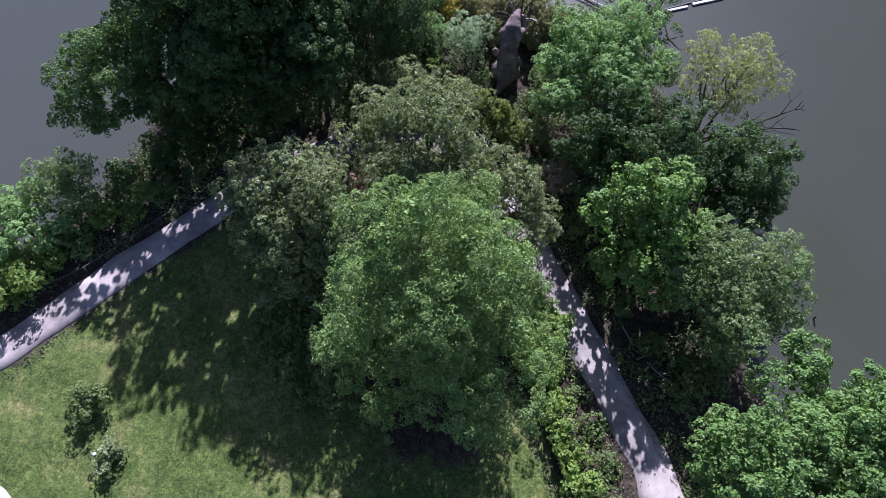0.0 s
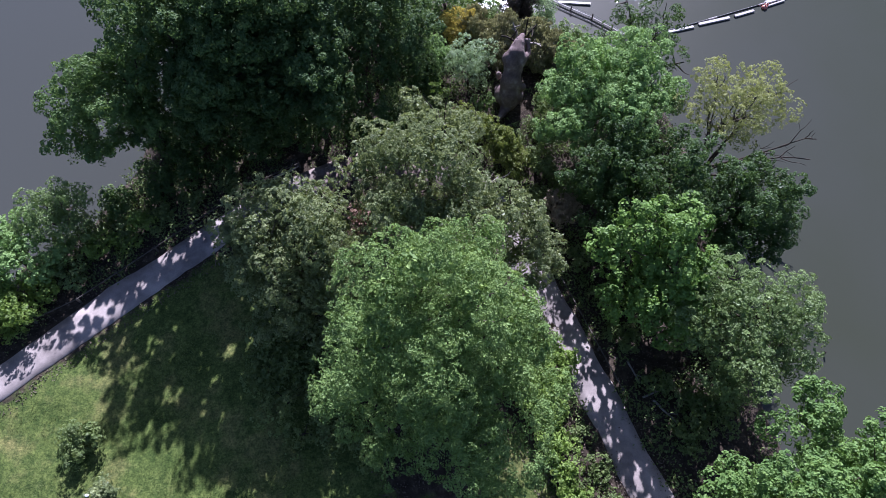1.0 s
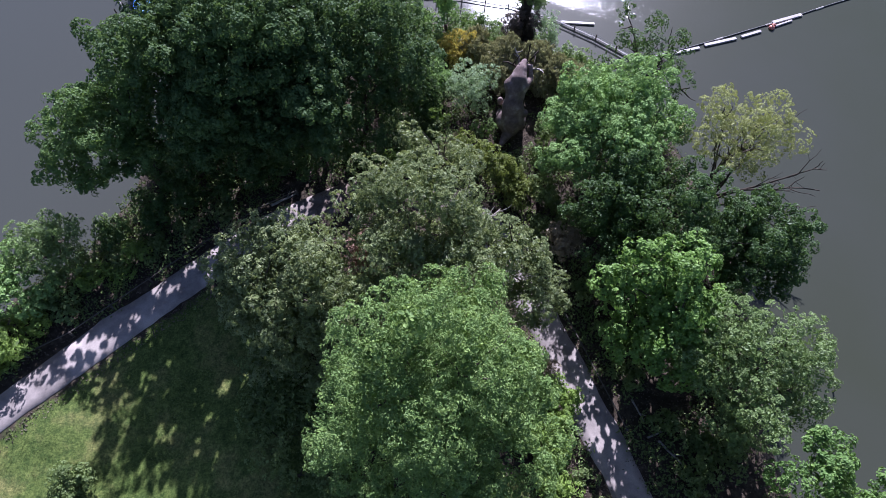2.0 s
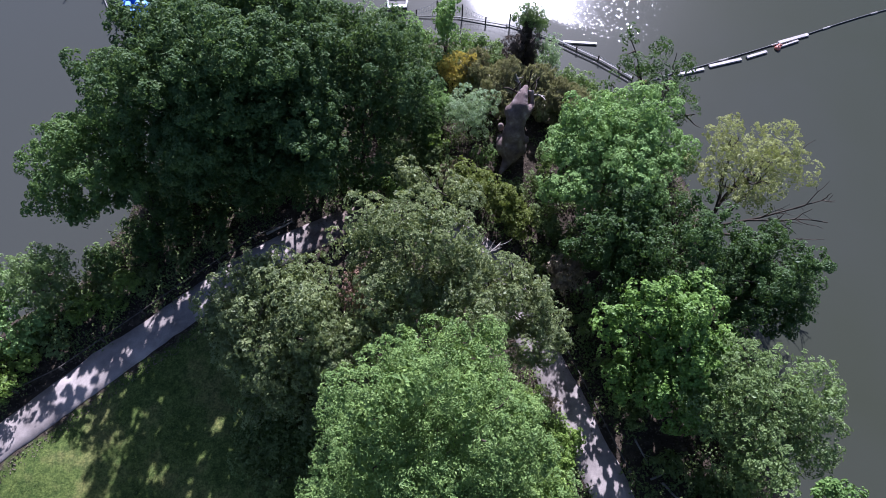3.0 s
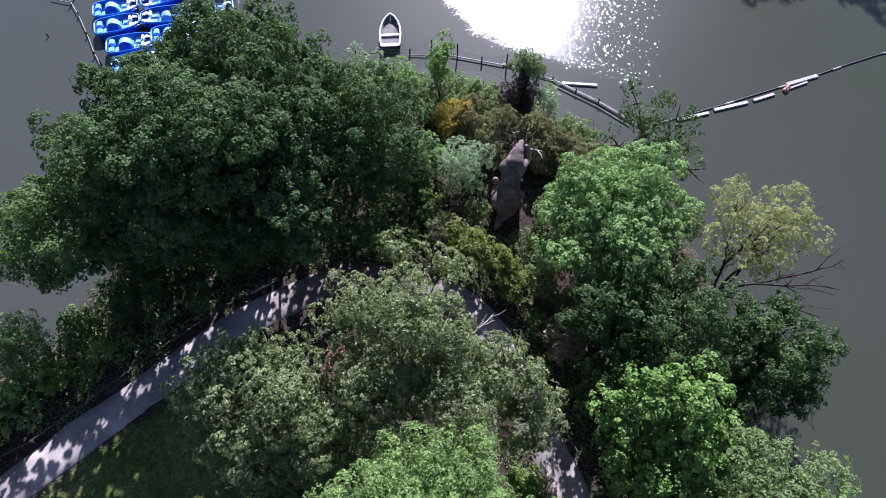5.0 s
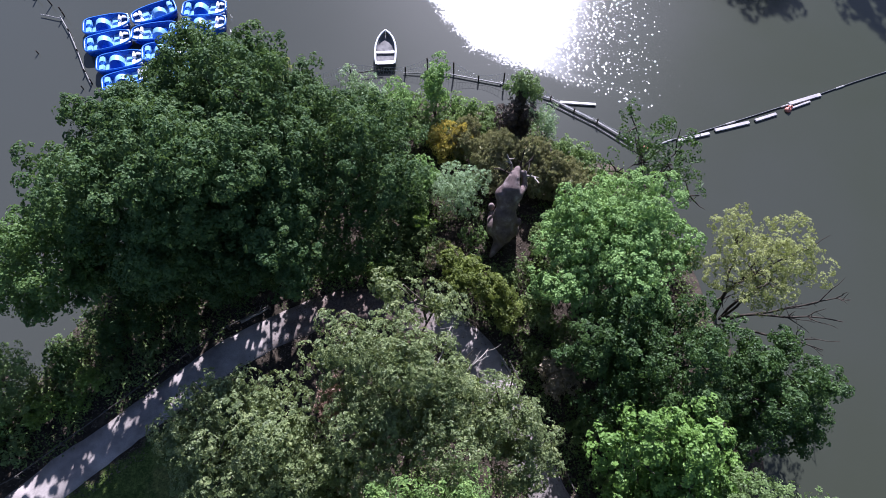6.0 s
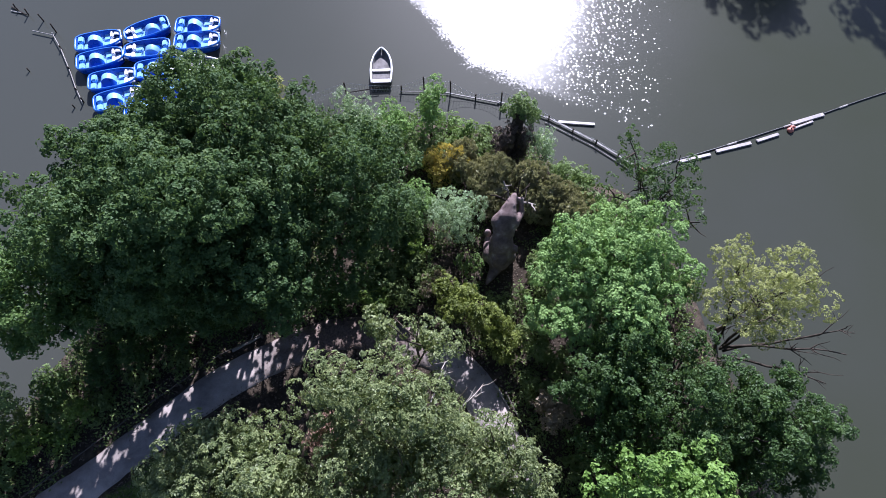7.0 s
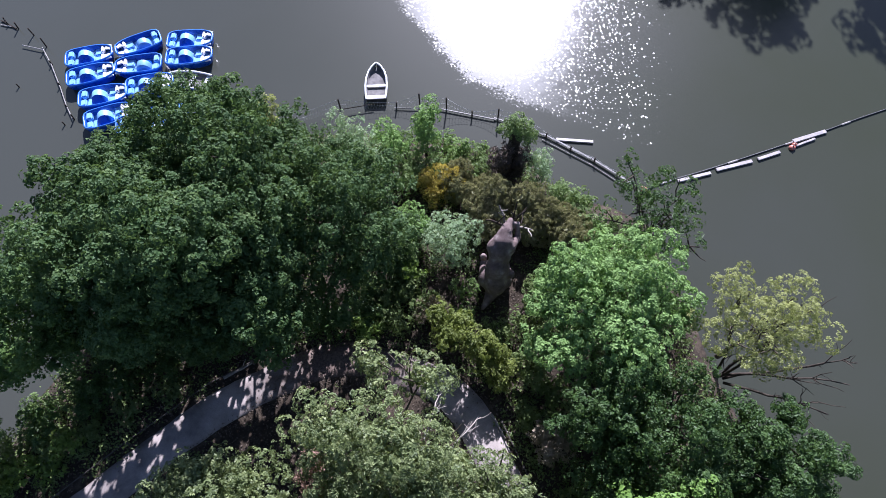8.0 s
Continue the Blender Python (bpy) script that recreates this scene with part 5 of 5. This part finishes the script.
for bx, by, s in ((20.75, 33.75, 0.17), (20.95, 33.95, 0.13), (12.0, 31.1, 0.17)):
    buoy = thing("buoy", bx, by, 0.0, 0, "small faded red buoy afloat by the boom", "buoy", "red buoys")
    bm = bmesh.new()
    bmesh.ops.create_uvsphere(bm, u_segments=14, v_segments=9, radius=s, matrix=pose(0, 0, 0.06) @ Matrix.Diagonal((1.15, 1, 0.85, 1)))
    part("float", bm, RED, buoy, "", True)
    bm = bmesh.new()
    bmesh.ops.create_cone(bm, segments=10, radius1=s * 0.25, radius2=s * 0.2, depth=0.12, cap_ends=True, matrix=pose(0, 0, 0.06 + s * 0.85))
    part("eye", bm, DARK, buoy)


scrap = thing("paper_scrap", -15.19, 4.68, 0.7, 20, "crumpled white paper scrap lying on the lawn", "litter")
bm = bmesh.new()
bmesh.ops.create_icosphere(bm, subdivisions=2, radius=0.08, matrix=pose(0, 0, 0.05) @ Matrix.Diagonal((1.2, 0.9, 0.5, 1)))
for vert in bm.verts:
    vert.co *= 1 + 0.3 * noise.noise(vert.co * 22)
part("paper", bm, WHITE, scrap)


# ---------------------------------------------------------------- knee rails along the path, logs
def knee_rail(line, label):
    c = smooth_line(line, 0.4)
    dist = np.concatenate([[0], np.cumsum(np.linalg.norm(np.diff(c, axis=0), axis=1))])
    at = np.arange(0, dist[-1], 2.1)
    pts = np.stack([np.interp(at, dist, c[:, 0]), np.interp(at, dist, c[:, 1])], 1)
    root = thing("knee_rail", pts[0][0], pts[0][1], 0.68, 0, label, "fence")
    for i, p in enumerate(pts):
        bm = bmesh.new()
        box(bm, p[0] - pts[0][0], p[1] - pts[0][1], 0.18, 0.1, 0.1, 0.56, 30 + 7 * i, 0.012)
        part("post", bm, RAIL_WOOD, root)
    for a, b in zip(pts, pts[1:]):
        d = b - a
        m = (a + b) / 2 - pts[0]
        bm = bmesh.new()
        box(bm, m[0], m[1], 0.42, float(np.hypot(*d)) - 0.01, 0.04, 0.05, math.degrees(math.atan2(d[1], d[0])), 0.008)
        part("rail", bm, RAIL_WOOD, root)


knee_rail([(-19.6, 12.4), (-18.1, 13.2), (-15.4, 15.5), (-13.0, 17.6), (-10.6, 19.5), (-9.0, 20.7), (-6.5, 21.8)], "low weathered timber rail along the path")
knee_rail([(3.6, 18.4), (4.3, 16.8), (5.0, 15.3), (5.8, 13.4), (6.6, 11.3), (7.5, 9.0), (8.3, 7.2)], "low timber rail on the path's outer edge")
for lx, ly, ln, turn, rr in ((3.45, 18.25, 1.2, -62, 0.07), (-8.6, 20.9, 1.5, 30, 0.08), (9.4, 7.8, 1.3, -50, 0.06), (9.0, 8.6, 1.0, 20, 0.05), (8.3, 9.6, 1.1, -70, 0.05)):
    log = thing("fallen_branch", lx, ly, land_height(lx, ly) + 0.06, turn, "pale fallen branch lying on the ground", "branch", "fallen branches")
    rng = rng_next()
    q = wobble((-ln / 2, 0, 0), (ln / 2, 0, 0.04), rng, 6, 0.08)
    child("stick", raw_mesh("stick", *tube_arrays(q, np.linspace(rr, rr * 0.5, 6), 7), PALE_BARK, True), log)
    child("side_twig", raw_mesh("side_twig", *tube_arrays(wobble(q[3], q[3] + np.array([0.35, 0.3, 0.1]), rng, 4, 0.1), np.linspace(rr * 0.45, 0.012, 4), 5), PALE_BARK, True), log)


# ---------------------------------------------------------------- undergrowth, litter and grass
def ground_z(px, py, base):
    return base + 0.55 * np.exp(-((px - 3.3) ** 2 + (py - 25.5) ** 2) / 14)


def scatter(n, seed, keep):
    rng = np.random.default_rng(seed)
    px, py = rng.uniform(-24, 16, n), rng.uniform(-2, 35, n)
    ok = (to_polygon(px, py, SPIT) > 0.2) & (to_line(px, py, WALK_LINE) > 0.95) & keep(px, py, rng)
    return px[ok], py[ok], rng


def patchy(px, py, size, seed):
    return ripple(np.stack([px, py, np.zeros_like(px)], 1), np.random.default_rng(seed), size)


px, py, rng = scatter(8500, 501, lambda x, y, r: (to_polygon(x, y, LAWN) < -0.4) & ((patchy(x, y, 2.0, 3) > -0.35) | ((x < -9) & (y > 16))) & ~((y < 20.8) & (y > 16.5) & (x > -9.5) & (x < 1)) & ~((y < 9) & (x > -4.5) & (x < 2.7)))
idx = np.repeat(np.arange(len(px)), 22)
up = rng.uniform(0.03, 1, len(idx)) ** 1.4 * (0.45 + 0.3 * patchy(px, py, 3.0, 4)[idx])
c = np.stack([px[idx] + rng.normal(0, 0.22, len(idx)), py[idx] + rng.normal(0, 0.22, len(idx)), ground_z(px, py, 0.68)[idx] + np.maximum(up, 0.04)], 1)
v, f = leaf_arrays(c, unit(rng.normal(0, 0.5, (len(idx), 3)) + [0, 0, 0.9]), 0.14, rng)
tagged(new("undergrowth", raw_mesh("undergrowth", v, f, LEAF["under"])), "low tangled green undergrowth covering the spit", "undergrowth", kind="stuff")
px, py, rng = scatter(60000, 502, lambda x, y, r: to_polygon(x, y, LAWN) < 0.6)
v, f = leaf_arrays(np.stack([px, py, ground_z(px, py, 0.71) + rng.uniform(0, 0.05, len(px))], 1), unit(rng.normal(0, 0.3, (len(px), 3)) + [0, 0, 1]), 0.11, rng)
tagged(new("leaf_litter", raw_mesh("leaf_litter", v, f, LEAF["litter"])), "brown leaf litter and twigs on bare earth", "leaf litter", kind="stuff")
rng = np.random.default_rng(505)
px, py = rng.uniform(-14, 9, 42000), rng.uniform(3, 23, 42000)
edge = to_line(px, py, WALK_LINE)
bend = np.clip(1 - np.hypot((px + 4.5) / 5, (py - 20.5) / 3), 0, 1)
ok = (edge < 1.1) & (rng.random(len(px)) < np.clip((edge - 0.35) * 0.9, 0.02, 1) + 0.6 * bend) & (patchy(px, py, 2.2, 9) + bend > -0.2)
px, py = px[ok], py[ok]
v, f = leaf_arrays(np.stack([px, py, 0.775 + rng.uniform(0, 0.02, len(px))], 1), unit(rng.normal(0, 0.2, (len(px), 3)) + [0, 0, 1]), 0.09, rng)
tagged(new("path_litter", raw_mesh("path_litter", v, f, LEAF["litter"])), "fallen leaves and dirt along the path's edges", "leaf litter", kind="stuff")
px, py, rng = scatter(150000, 503, lambda x, y, r: (to_polygon(x, y, LAWN) > -0.3) & (y < 16))
n = len(px)
lean = rng.normal(0, 0.03, (n, 2))
tall = rng.uniform(0.03, 0.09, n) * (1 + 0.5 * patchy(px, py, 1.5, 6))
w = rng.normal(0, 1, (n, 2))
w = w / np.linalg.norm(w, axis=1)[:, None] * 0.012
base = np.stack([px, py, np.full(n, 0.66)], 1)
v = np.stack([base + np.concatenate([w, np.zeros((n, 1))], 1), base - np.concatenate([w, np.zeros((n, 1))], 1), base + np.concatenate([lean, (tall + 0.06)[:, None]], 1)], 1).reshape(-1, 3)
tagged(new("grass", raw_mesh("grass", v, np.arange(n * 3).reshape(-1, 3), LEAF["blade"])), "short mown grass of the lawn with drier patches", "grass", kind="stuff")
px, py, rng = scatter(2600, 504, lambda x, y, r: (to_line(x, y, WALK_LINE) < 1.5))
c = np.stack([px, py, np.full(len(px), 0.74) + rng.uniform(0, 0.1, len(px))], 1)
idx = np.repeat(np.arange(len(px)), 6)
v, f = leaf_arrays(c[idx] + rng.normal(0, 0.08, (len(idx), 3)) * [1, 1, 0.5], unit(rng.normal(0, 0.5, (len(idx), 3)) + [0, 0, 1]), 0.1, rng)
tagged(new("verge_weeds", raw_mesh("verge_weeds", v, f, LEAF["under"])), "weeds along the edges of the path", "weeds", kind="stuff")
